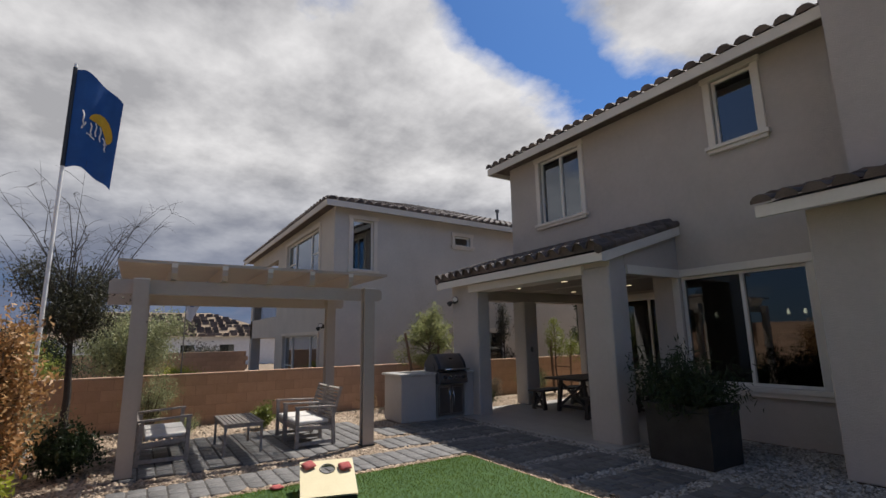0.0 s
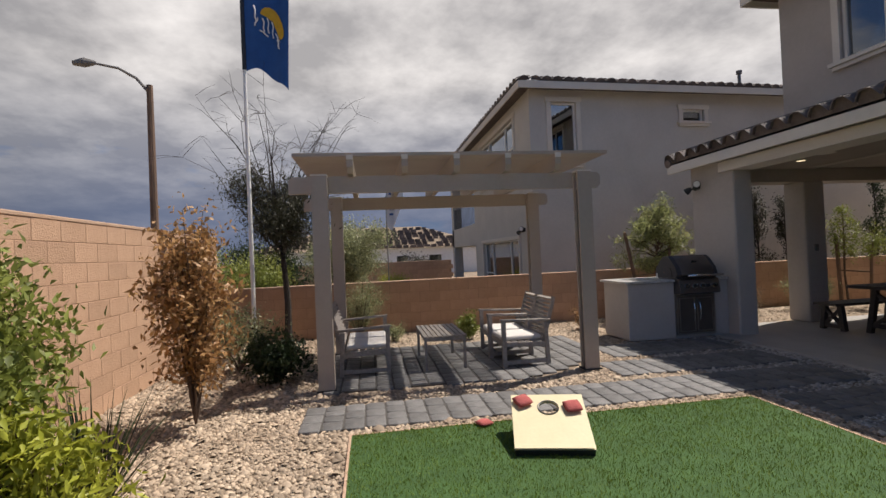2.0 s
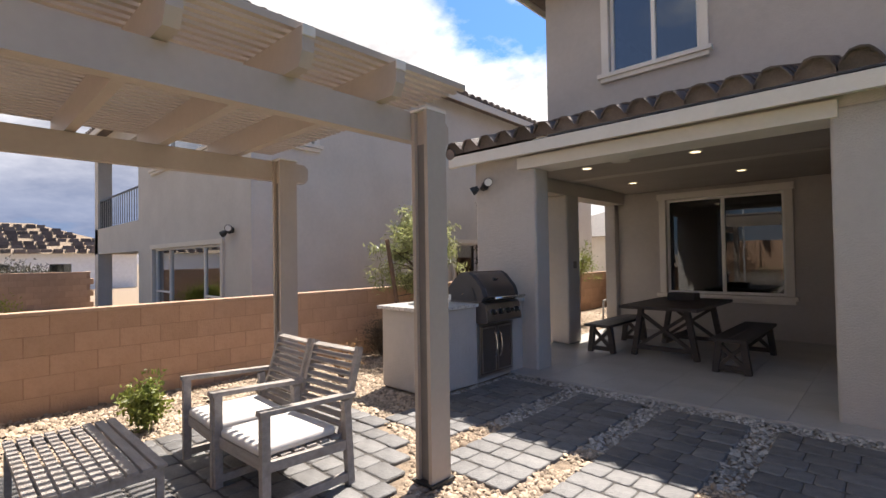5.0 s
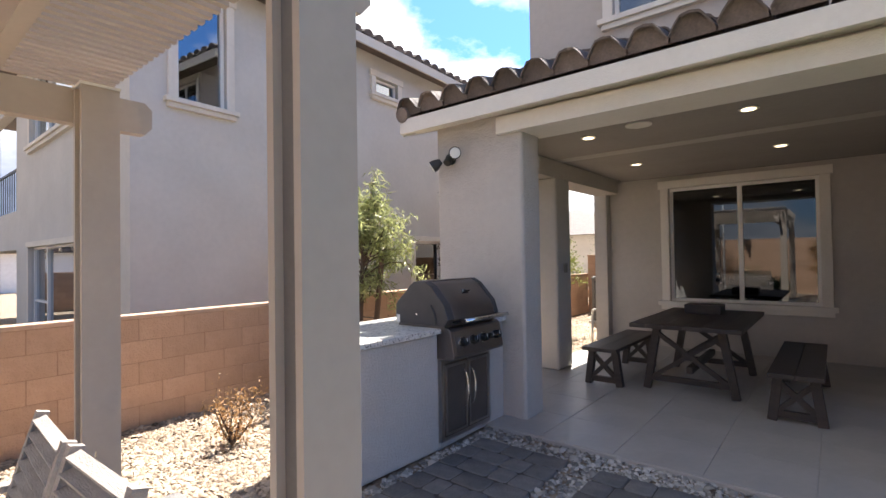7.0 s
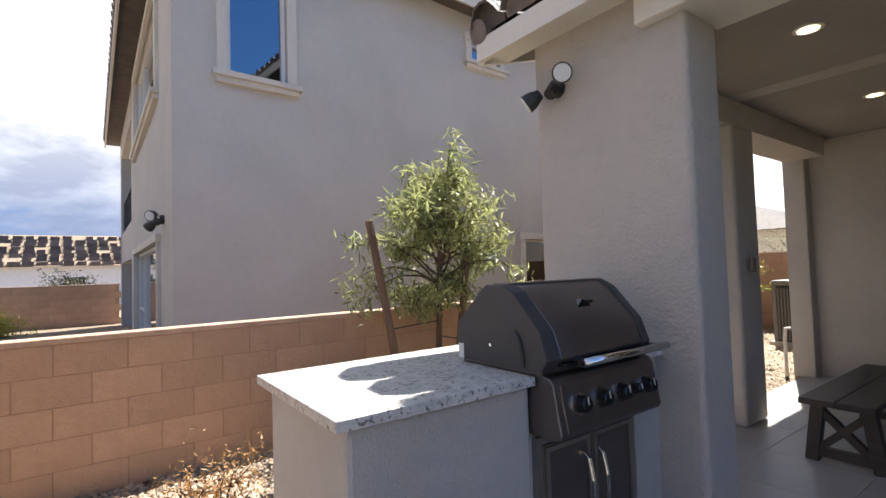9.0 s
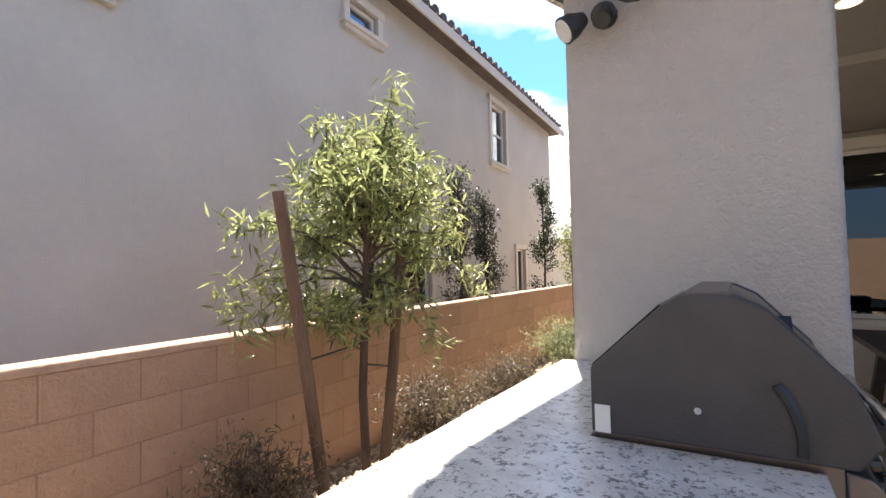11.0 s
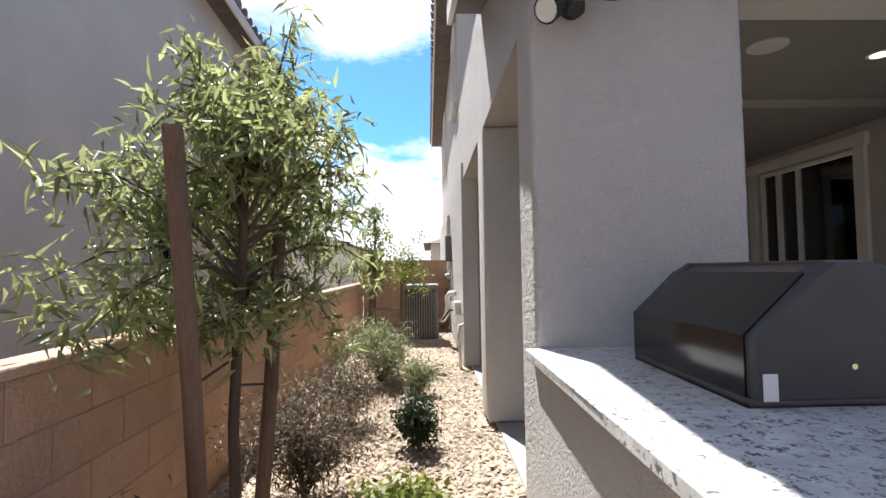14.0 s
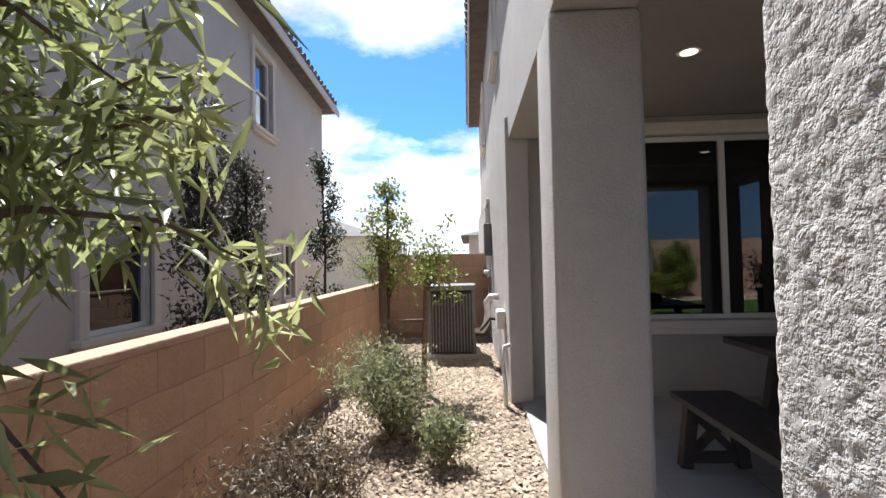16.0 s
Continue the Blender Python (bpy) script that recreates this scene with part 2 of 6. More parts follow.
MAT = {
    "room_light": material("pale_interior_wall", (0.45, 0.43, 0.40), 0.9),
    "stucco": stucco("grey_stucco", (0.51, 0.476, 0.446), (0.45, 0.42, 0.394), 0.38),
    "stucco_nb": stucco("beige_grey_stucco", (0.585, 0.555, 0.51), (0.52, 0.495, 0.455), 0.22),
    "trim": material("off_white_trim", (0.72, 0.69, 0.64), 0.75, (0.66, 0.63, 0.58), 2.0, 0.25, 90),
    "trim_nb": material("cream_trim", (0.70, 0.65, 0.57), 0.8, (0.63, 0.58, 0.51), 2.0, 0.3, 90),
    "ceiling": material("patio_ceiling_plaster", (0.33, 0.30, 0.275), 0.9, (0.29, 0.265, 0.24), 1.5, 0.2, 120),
    "tile": material("brown_roof_tile", (0.155, 0.122, 0.108), 0.75, (0.085, 0.07, 0.064), 5.0, 0.3, 40, vary=0.35),
    "tile_nb": material("dark_roof_tile", (0.14, 0.11, 0.095), 0.75, (0.075, 0.06, 0.055), 5.0, 0.3, 40, vary=0.4),
    "vinyl": material("white_vinyl", (0.78, 0.77, 0.74), 0.4, (0.72, 0.71, 0.68), 3.0),
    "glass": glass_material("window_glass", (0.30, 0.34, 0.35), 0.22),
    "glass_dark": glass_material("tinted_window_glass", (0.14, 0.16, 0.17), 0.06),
    # room walls: the dimness of the unlit inside is put into their colour
    "room": material("shaded_interior_wall", (0.16, 0.15, 0.14), 0.9),
    "curtain": material("curtain_cloth", (0.62, 0.60, 0.56), 0.9, (0.5, 0.48, 0.45), 4.0),
    "block": material("tan_concrete_block", (0.50, 0.325, 0.22), 0.95, (0.42, 0.265, 0.175), 2.2, 0.5, 55, vary=0.08, spec=0.15),
    "mortar": material("tan_mortar", (0.40, 0.25, 0.168), 0.95, None, 8.0, 0.4, 80, spec=0.1),
    "cap": material("block_wall_cap", (0.52, 0.36, 0.26), 0.95, (0.42, 0.28, 0.2), 4.0, 0.4, 60, spec=0.15),
    "paver": material("grey_concrete_paver", (0.165, 0.158, 0.152), 0.6, (0.10, 0.097, 0.095), 9.0, 0.45, 70, vary=0.24, spec=0.7),
    "sand": material("grey_joint_sand", (0.12, 0.11, 0.10), 0.95, (0.075, 0.07, 0.065), 12.0, 0.5, 90, spec=0.2),
    "bed": material("gravel_bed", (0.33, 0.25, 0.175), 0.95, (0.16, 0.12, 0.085), 14.0, 0.9, 45, contrast=1.3),
    "gravel": material("tan_gravel_stone", (0.47, 0.375, 0.28), 0.85, (0.30, 0.225, 0.16), 1.1, vary=0.42, spec=0.25),
    "rock": material("grey_river_stone", (0.44, 0.41, 0.365), 0.8, (0.26, 0.24, 0.215), 1.4, vary=0.5, spec=0.3),
    "slab": material("patio_concrete", (0.40, 0.383, 0.358), 0.42, (0.34, 0.323, 0.30), 1.6, 0.12, 50, spec=0.45),
    "turf": material("turf_base", (0.045, 0.105, 0.022), 0.9, (0.03, 0.075, 0.016), 5.0, 0.5, 90),
    "blade": leaf_material("turf_blade", (0.20, 0.27, 0.04), (0.13, 0.195, 0.028), 0.3, 0.55, 0.25),
    "pergola": material("taupe_aluminium", (0.44, 0.375, 0.315), 0.5, (0.40, 0.34, 0.285), 2.0, 0.05, 30, spec=0.4),
    "wood_grey": material("weathered_grey_wood", (0.38, 0.335, 0.30), 0.72, (0.25, 0.22, 0.195), 5.0, 0.4, 40, stretch=(1, 5, 5)),
    "cushion": material("pale_cushion_cloth", (0.66, 0.63, 0.59), 0.95, (0.58, 0.55, 0.52), 6.0, 0.3, 160),
    "wood_dark": material("dark_stained_wood", (0.050, 0.040, 0.037), 0.5, (0.028, 0.023, 0.022), 4.0, 0.2, 40, stretch=(1, 8, 8)),
    "steel": material("brushed_steel", (0.42, 0.41, 0.40), 0.32, (0.35, 0.34, 0.33), 8.0, 0.05, 90, metal=1.0),
    "hood": material("dark_grill_steel", (0.20, 0.178, 0.17), 0.38, (0.17, 0.152, 0.146), 6.0, metal=0.85),
    "grill_black": material("black_grill_enamel", (0.012, 0.0115, 0.012), 0.14, (0.016, 0.016, 0.016), 6.0, spec=0.5),
    "grill_side": material("grey_grill_casting", (0.055, 0.052, 0.055), 0.55, (0.045, 0.043, 0.045), 12.0, 0.15, 120),
    "chrome": material("chrome", (0.75, 0.75, 0.75), 0.15, (0.7, 0.7, 0.7), 8.0, metal=1.0),
    "black": material("black_metal", (0.02, 0.02, 0.02), 0.45, (0.03, 0.03, 0.03), 8.0),
    "white": material("white_paint", (0.78, 0.78, 0.76), 0.5, (0.70, 0.70, 0.68), 6.0),
    "board": material("pale_yellow_painted_board", (0.72, 0.63, 0.40), 0.6, (0.66, 0.57, 0.35), 4.0, 0.05, 40),
    "bag": material("red_bean_bag_cloth", (0.50, 0.13, 0.12), 0.95, (0.36, 0.08, 0.075), 12.0, 0.4, 120),
    "bark": material("brown_bark", (0.13, 0.085, 0.06), 0.95, (0.07, 0.048, 0.036), 14.0, 0.9, 40, stretch=(1, 1, 0.3)),
    "bark_dark": material("dark_bark", (0.055, 0.042, 0.036), 0.95, (0.03, 0.025, 0.022), 14.0, 0.8, 40),
    "stake": material("weathered_stake_wood", (0.20, 0.125, 0.085), 0.9, (0.12, 0.075, 0.05), 8.0, 0.6, 50, stretch=(1, 1, 0.2)),
    "leaf_willow": leaf_material("grey_green_leaf", (0.36, 0.37, 0.165), (0.22, 0.25, 0.10), 0.5, 0.38, 0.48),
    "leaf_bush": leaf_material("bright_green_leaf", (0.29, 0.315, 0.072), (0.155, 0.19, 0.043), 0.4),
    "leaf_gold": leaf_material("yellow_green_leaf", (0.40, 0.40, 0.05), (0.24, 0.27, 0.035), 0.35),
    "leaf_rust": leaf_material("dry_orange_leaf", (0.46, 0.28, 0.12), (0.32, 0.17, 0.07), 0.45),
    "leaf_dark": leaf_material("dark_green_leaf", (0.04, 0.06, 0.022), (0.022, 0.036, 0.014), 0.4),
    "leaf_mesquite": leaf_material("dull_olive_leaf", (0.055, 0.055, 0.03), (0.035, 0.036, 0.02), 0.4),
    "leaf_sage": leaf_material("pale_sage_leaf", (0.36, 0.37, 0.20), (0.24, 0.26, 0.13), 0.4),
    "leaf_dry": leaf_material("dry_brown_leaf", (0.20, 0.155, 0.10), (0.13, 0.095, 0.065), 0.45),
    "leaf_purple": leaf_material("dusky_purple_leaf", (0.085, 0.075, 0.062), (0.055, 0.06, 0.036), 0.45),
    "granite": None,
    "ac": material("grey_enamel_steel", (0.17, 0.16, 0.15), 0.5, (0.14, 0.13, 0.12), 6.0),
    "flag": material("blue_flag_cloth", (0.018, 0.095, 0.30), 0.8, (0.014, 0.075, 0.24), 5.0),
    "flag_gold": material("gold_flag_print", (0.72, 0.42, 0.03), 0.8),
    "pot": material("dark_planter_resin", (0.014, 0.0135, 0.0135), 0.6, (0.03, 0.028, 0.027), 5.0),
    "hill": material("far_hill", (0.20, 0.19, 0.20), 1.0, (0.15, 0.14, 0.15), 0.02),
}


def granite():
    m = material("speckled_granite", (0.66, 0.64, 0.61), 0.28, (0.52, 0.50, 0.48), 16.0, contrast=1.6)
    n, l = m.node_tree.nodes, m.node_tree.links
    p = n["Principled BSDF"]
    base = p.inputs["Base Color"].links[0].from_socket
    tc = n.new("ShaderNodeTexCoord")
    v = n.new("ShaderNodeTexNoise")
    v.inputs["Scale"].default_value, v.inputs["Detail"].default_value, v.inputs["Roughness"].default_value = 46.0, 5.0, 0.7
    l.new(tc.outputs["Object"], v.inputs["Vector"])
    r = n.new("ShaderNodeMapRange")
    r.inputs["From Min"].default_value, r.inputs["From Max"].default_value = 0.55, 0.61
    l.new(v.outputs[0], r.inputs["Value"])
    mx = n.new("ShaderNodeMix")
    mx.data_type = "RGBA"
    mx.inputs[7].default_value = (0.13, 0.125, 0.12, 1)
    l.new(r.outputs[0], mx.inputs[0])
    l.new(base, mx.inputs[6])
    l.new(mx.outputs[2], p.inputs["Base Color"])
    return m


MAT["granite"] = granite()
lamp_mat = bpy.data.materials.new("lit_lamp_lens")
lamp_mat.use_nodes = True
lamp_mat.node_tree.nodes["Principled BSDF"].inputs["Emission Color"].default_value = (1.0, 0.80, 0.52, 1)
lamp_mat.node_tree.nodes["Principled BSDF"].inputs["Emission Strength"].default_value = 1.0
MAT["lamp"] = lamp_mat
bulb_mat = lamp_mat.copy()
bulb_mat.name = "lit_candle_bulb"
bulb_mat.node_tree.nodes["Principled BSDF"].inputs["Emission Strength"].default_value = 14.0
MAT["bulb"] = bulb_mat

# ---- mesh helpers ----


class Build:
    """Collects vertices and faces of one mesh."""

    def __init__(self):
        self.v, self.f = [], []

    def add(self, verts, faces):
        k = len(self.v)
        self.v += [tuple(p) for p in verts]
        self.f += [tuple(i + k for i in q) for q in faces]
        return self

    def box(self, x0, x1, y0, y1, z0, z1, m=None):
        p = [(x, y, z) for z in (z0, z1) for y in (y0, y1) for x in (x0, x1)]
        if m is not None:
            p = [m @ Vector(q) for q in p]
        return self.add(p, [(0, 2, 3, 1), (4, 5, 7, 6), (0, 1, 5, 4), (2, 6, 7, 3), (0, 4, 6, 2), (1, 3, 7, 5)])

    def beam(self, a, b, w, h, up=(0, 0, 1)):
        """A square bar from a to b, w wide and h high."""
        a, b = Vector(a), Vector(b)
        d = (b - a).normalized()
        u = Vector(up)
        if abs(d.dot(u)) > 0.98:
            u = Vector((0, 1, 0))
        s = d.cross(u).normalized()
        u = s.cross(d)
        p = [e + s * (i * w / 2) + u * (j * h / 2) for e in (a, b) for j in (-1, 1) for i in (-1, 1)]
        return self.add(p, [(0, 1, 3, 2), (4, 6, 7, 5), (0, 4, 5, 1), (2, 3, 7, 6), (0, 2, 6, 4), (1, 5, 7, 3)])

    def tube(self, points, radii, n=8, caps=True):
        pts = [Vector(p) for p in points]
        if isinstance(radii, (int, float)):
            radii = [radii] * len(pts)
        rings, ref = [], None
        for i, p in enumerate(pts):
            d = (pts[min(i + 1, len(pts) - 1)] - pts[max(i - 1, 0)]).normalized()
            if ref is None:
                ref = d.orthogonal().normalized()
            ref = (ref - d * ref.dot(d)).normalized()
            s = d.cross(ref)
            rings.append([p + (ref * math.cos(2 * math.pi * k / n) + s * math.sin(2 * math.pi * k / n)) * radii[i] for k in range(n)])
        faces = [(i * n + k, i * n + (k + 1) % n, (i + 1) * n + (k + 1) % n, (i + 1) * n + k) for i in range(len(pts) - 1) for k in range(n)]
        if caps:
            faces += [tuple(reversed(range(n))), tuple(range((len(pts) - 1) * n, len(pts) * n))]
        return self.add([q for r in rings for q in r], faces)

    def prism(self, outline, axis, a, b):
        """An outline of (u, v) drawn out along axis x (u, v = y, z), y (x, z) or z (x, y) from a to b."""
        put = {"x": lambda u, v, w: (w, u, v), "y": lambda u, v, w: (u, w, v), "z": lambda u, v, w: (u, v, w)}[axis]
        n = len(outline)
        p = [put(u, v, w) for w in (a, b) for u, v in outline]
        return self.add(p, [tuple(range(n)), tuple(reversed(range(n, 2 * n)))] + [(k, k + n, (k + 1) % n + n, (k + 1) % n) for k in range(n)])

    def wall(self, axis, at, thick, u0, u1, z0, z1, holes=()):
        """A wall with openings (u0, u1, z0, z1). axis x: it faces along x and runs along y; axis y: the other way."""
        us = sorted({u0, u1, *[min(max(h[i], u0), u1) for h in holes for i in (0, 1)]})
        zs = sorted({z0, z1, *[min(max(h[i], z0), z1) for h in holes for i in (2, 3)]})
        nu, nz = len(us), len(zs)
        full = [[not any(h[0] < (us[i] + us[i + 1]) / 2 < h[1] and h[2] < (zs[j] + zs[j + 1]) / 2 < h[3] for h in holes) for j in range(nz - 1)] for i in range(nu - 1)]
        solid = lambda i, j: 0 <= i < nu - 1 and 0 <= j < nz - 1 and full[i][j]
        v = [(d, u, z) if axis == "x" else (u, d, z) for d in (at, at + thick) for u in us for z in zs]
        k = lambda s, i, j: s * nu * nz + i * nz + j
        f = []
        for i in range(nu - 1):
            for j in range(nz - 1):
                if not full[i][j]:
                    continue
                f += [(k(0, i, j), k(0, i + 1, j), k(0, i + 1, j + 1), k(0, i, j + 1)), (k(1, i, j), k(1, i, j + 1), k(1, i + 1, j + 1), k(1, i + 1, j))]
                for di, dj, p, q in ((-1, 0, (i, j), (i, j + 1)), (1, 0, (i + 1, j), (i + 1, j + 1)), (0, -1, (i, j), (i + 1, j)), (0, 1, (i, j + 1), (i + 1, j + 1))):
                    if not solid(i + di, j + dj):
                        f.append((k(0, *p), k(0, *q), k(1, *q), k(1, *p)))
        return self.add(v, f)


def mesh_of(name, b, mat, bevel=0.0, smooth=False, segments=2):
    me = bpy.data.meshes.new(name)
    me.from_pydata(b.v, [], b.f)
    bm = bmesh.new()
    bm.from_mesh(me)
    bmesh.ops.remove_doubles(bm, verts=bm.verts, dist=1e-5)
    bmesh.ops.delete(bm, geom=[q for q in bm.verts if not q.link_faces], context="VERTS")
    bmesh.ops.recalc_face_normals(bm, faces=bm.faces)
    if bevel:
        bmesh.ops.bevel(bm, geom=[e for e in bm.edges if e.is_manifold and e.calc_face_angle(0) > 0.6], offset=bevel, segments=segments, profile=0.5, affect="EDGES", clamp_overlap=True)
    bm.to_mesh(me)
    bm.free()
    if smooth or (bevel and segments > 2):
        me.polygons.foreach_set("use_smooth", [True] * len(me.polygons))
    me.materials.append(mat)
    return me


def thing(name, at, label, category, group="", kind=""):
    e = new(name)
    e.empty_display_size = 0.1
    e.location = at
    return tagged(e, label, category, group, kind)


def base_of(ob):
    return Vector(ob.location) if ob.parent is None else Vector((0, 0, 0))


def part(name, b, mat, parent=None, label="", bevel=0.0, smooth=False, kind="", segments=2):
    """One mesh, built in world coordinates, under a thing or a part."""
    ob = new(name, b if isinstance(b, bpy.types.Mesh) else mesh_of(name, b, mat, bevel, smooth, segments))
    if parent is not None:
        ob.parent = parent
        ob.matrix_parent_inverse = Matrix.Translation(-base_of(parent))
    if label or kind:
        tagged(ob, label, "", "", kind)
    return ob


def piece(name, mesh, m, parent):
    """A repeat on shared mesh data, at the world pose m."""
    ob = new(name, mesh)
    ob.parent = parent
    ob.matrix_parent_inverse = Matrix.Translation(-base_of(parent))
    ob.matrix_basis = m
    return ob


def structure(name, b, mat, label, category, bevel=0.0, smooth=False):
    return tagged(new(name, mesh_of(name, b, mat, bevel, smooth)), label, category, "", "structure")


def mass_mesh(name, verts, faces, mat):
    """A mesh from arrays: verts (n, 3), faces (m, 3 or 4)."""
    me = bpy.data.meshes.new(name)
    k = faces.shape[1]
    me.vertices.add(len(verts))
    me.vertices.foreach_set("co", verts.astype(np.float32).ravel())
    me.loops.add(faces.size)
    me.loops.foreach_set("vertex_index", faces.astype(np.int32).ravel())
    me.polygons.add(len(faces))
    me.polygons.foreach_set("loop_start", np.arange(0, faces.size, k, dtype=np.int32))
    me.update(calc_edges=True)
    me.validate()
    me.materials.append(mat)
    return me


rng = np.random.default_rng(7)


def turns(n, tilt):
    """n random rotations: any heading, tilted by up to tilt radians."""
    a, t, r = rng.uniform(0, 2 * np.pi, n), rng.normal(0, tilt, n), rng.normal(0, tilt, n)
    ca, sa, ct, st, cr, sr = np.cos(a), np.sin(a), np.cos(t), np.sin(t), np.cos(r), np.sin(r)
    o, z = np.ones(n), np.zeros(n)
    Z = np.stack([ca, -sa, z, sa, ca, z, z, z, o], 1).reshape(n, 3, 3)
    X = np.stack([o, z, z, z, ct, -st, z, st, ct], 1).reshape(n, 3, 3)
    Y = np.stack([cr, z, sr, z, o, z, -sr, z, cr], 1).reshape(n, 3, 3)
    return Z @ X @ Y


def scatter(name, shape, faces, places, sizes, rot, mat):
    n, k = len(places), len(shape)
    v = np.einsum("nij,nkj->nki", rot, shape[None] * sizes[:, None, :]) + places[:, None, :]
    f = faces[None] + (np.arange(n) * k)[:, None, None]
    return mass_mesh(name, v.reshape(-1, 3), f.reshape(-1, faces.shape[1]), mat)


STONE = np.array([(1, 0, .1), (.35, .9, 0), (-.7, .6, .1), (-.9, -.3, 0), (-.1, -1, .1), (.7, -.65, 0), (.35, .2, .75), (-.4, .1, .8), (.1, -.45, .7)])
STONE_F = np.array([(0, 1, 6), (1, 2, 7), (2, 3, 7), (3, 4, 8), (4, 5, 8), (5, 0, 6), (1, 7, 6), (3, 8, 7), (5, 6, 8), (6, 7, 8)])
LEAF = np.array([(0, 0, 0), (.5, .32, .06), (0, 1, -.06), (-.5, .32, .06)])
LEAF_F = np.array([(0, 1, 2), (0, 2, 3)])
BLADE = np.array([(-.5, 0, 0), (.5, 0, 0), (.1, .35, 1)])
BLADE_F = np.array([(0, 1, 2)])


def leaf_cloud(name, centres, mat, per, spread, length, width, tilt=0.9, droop=0.0):
    """Leaves in tufts round the given centres."""
    c = np.repeat(np.asarray(centres, float), per, 0)
    n = len(c)
    p = c + rng.normal(0, 1, (n, 3)) * spread
    s = np.stack([width * rng.uniform(.7, 1.3, n), length * rng.uniform(.6, 1.3, n), length * rng.uniform(.6, 1.3, n)], 1)
    r = turns(n, tilt)
    if droop:
        a = np.full(n, -droop)
        o, z = np.ones(n), np.zeros(n)
        r = r @ np.stack([o, z, z, z, np.cos(a), -np.sin(a), z, np.sin(a), np.cos(a)], 1).reshape(n, 3, 3)
    return scatter(name, LEAF, LEAF_F, p, s, r, mat)


def branches(root, count, reach, height, seed, trunk=0.03, curve=0.25, fork=3, start=0.15, up=0.7):
    """A stem system: returns a Build and the twig points on which leaves sit."""
    rnd = random.Random(seed)
    b, tips = Build(), []
    for i in range(count):
        a = 2 * math.pi * (i + rnd.random() * 0.8) / count
        lean = rnd.uniform(0.25, 1.0)
        p = Vector(root)
        d = Vector((math.cos(a) * lean, math.sin(a) * lean, 1.0 * up + rnd.random())).normalized()
        L = height * rnd.uniform(0.75, 1.1)
        pts = [p.copy()]
        for k in range(6):
            d = (d + Vector((rnd.uniform(-1, 1), rnd.uniform(-1, 1), rnd.uniform(-.4, .8))) * curve).normalized()
            p = p + Vector((d.x * reach / height * 1.6, d.y * reach / height * 1.6, d.z)) * (L / 6)
            pts.append(p.copy())
            if k >= 1:
                tips.append(p.copy())
        b.tube(pts, [trunk * (1 - 0.13 * k) for k in range(len(pts))], 5)
        for j in range(fork):
            q = pts[rnd.randint(2, 5)].copy()
            e = Vector((rnd.uniform(-1, 1), rnd.uniform(-1, 1), rnd.uniform(0, .9))).normalized()
            tw = [q.copy()]
            for k in range(3):
                e = (e + Vector((rnd.uniform(-1, 1), rnd.uniform(-1, 1), rnd.uniform(-.3, .5))) * 0.3).normalized()
                q = q + e * reach * 0.28
                tw.append(q.copy())
                tips.append(q.copy())
            b.tube(tw, [trunk * .4, trunk * .3, trunk * .22, trunk * .12], 4)
    return b, tips

# ---- ground ----
g = Build()
g.add([(-900, -900, -0.02), (900, -900, -0.02), (900, 900, -0.02), (-900, 900, -0.02)], [(0, 1, 2, 3)])
ground = tagged(new("ground", mesh_of("ground", g, MAT["bed"])), "tan gravel ground between the planted borders", "ground", "", "structure")

TURF = (-6.03, 7.0, 0.28, 4.08)
tb = Build().box(TURF[0], TURF[1], TURF[2], TURF[3], -0.015, 0.008)
turf = tagged(new("turf", mesh_of("turf", tb, MAT["turf"])), "bright green artificial lawn with a straight edge", "lawn", "", "structure")
n = 90000
px = TURF[0] + (TURF[1] - 4.0 - TURF[0]) * rng.random(n) ** 1.25
pl = np.stack([px, rng.uniform(TURF[2], TURF[3], n), np.full(n, 0.006)], 1)
size = np.stack([rng.uniform(.004, .007, n), rng.uniform(.01, .035, n), rng.uniform(.018, .034, n)], 1)
tagged(new("grass", scatter("grass", BLADE, BLADE_F, pl, size, turns(n, 0.25), MAT["blade"])), "short green lawn blades", "grass", "", "stuff")
edge = Build().box(TURF[0] - 0.02, TURF[0], TURF[2] - .02, TURF[3] + .02, -0.02, 0.012).box(TURF[0], TURF[1], TURF[2] - .02, TURF[2], -0.02, 0.012).box(TURF[0], TURF[1], TURF[3], TURF[3] + .02, -0.02, 0.012)
structure("trim_lawn", edge, MAT["cap"], "thin tan edging strip round the lawn", "edging")

# ---- patio slab ----
slab = Build().box(-9.62, -5.0, 5.95, 10.68, -0.05, 0.014)
floor = structure("floor", slab, MAT["slab"], "pale smooth concrete patio floor under the roof", "floor", 0.006)

# ---- own house ----
house = thing("house", (-4, 12, 0), "two-storey grey stucco house with a tiled roof and covered patio", "house")
holes = [(-8.49, -7.2, 4.34, 5.93), (-4.17, -3.49, 4.81, 6.0), (-5.11, -3.14, 0.82, 2.64), (-9.7, -5.65, -1, 2.74)]
w = Build().wall("y", 8.15, 0.2, -9.62, 4.5, 0, 6.15, holes)
part("wall_rear", w, MAT["stucco"], house)
w = Build().wall("y", 10.68, 0.2, -9.5, -5.65, 0, 2.74, [(-8.55, -6.64, 0.75, 2.55)])
part("wall_patio", w, MAT["stucco"], house)
w = Build().wall("x", -5.65, 0.2, 8.352, 10.88, 0, 2.74, [(8.97, 10.5, 0.06, 2.52)])
part("wall_patio_side", w, MAT["stucco"], house)
w = Build().wall("x", -9.62, 0.2, 8.352, 22.3, 2.742, 6.15, [(12.6, 13.4, 4.3, 5.6), (17.5, 18.6, 4.2, 5.6)])
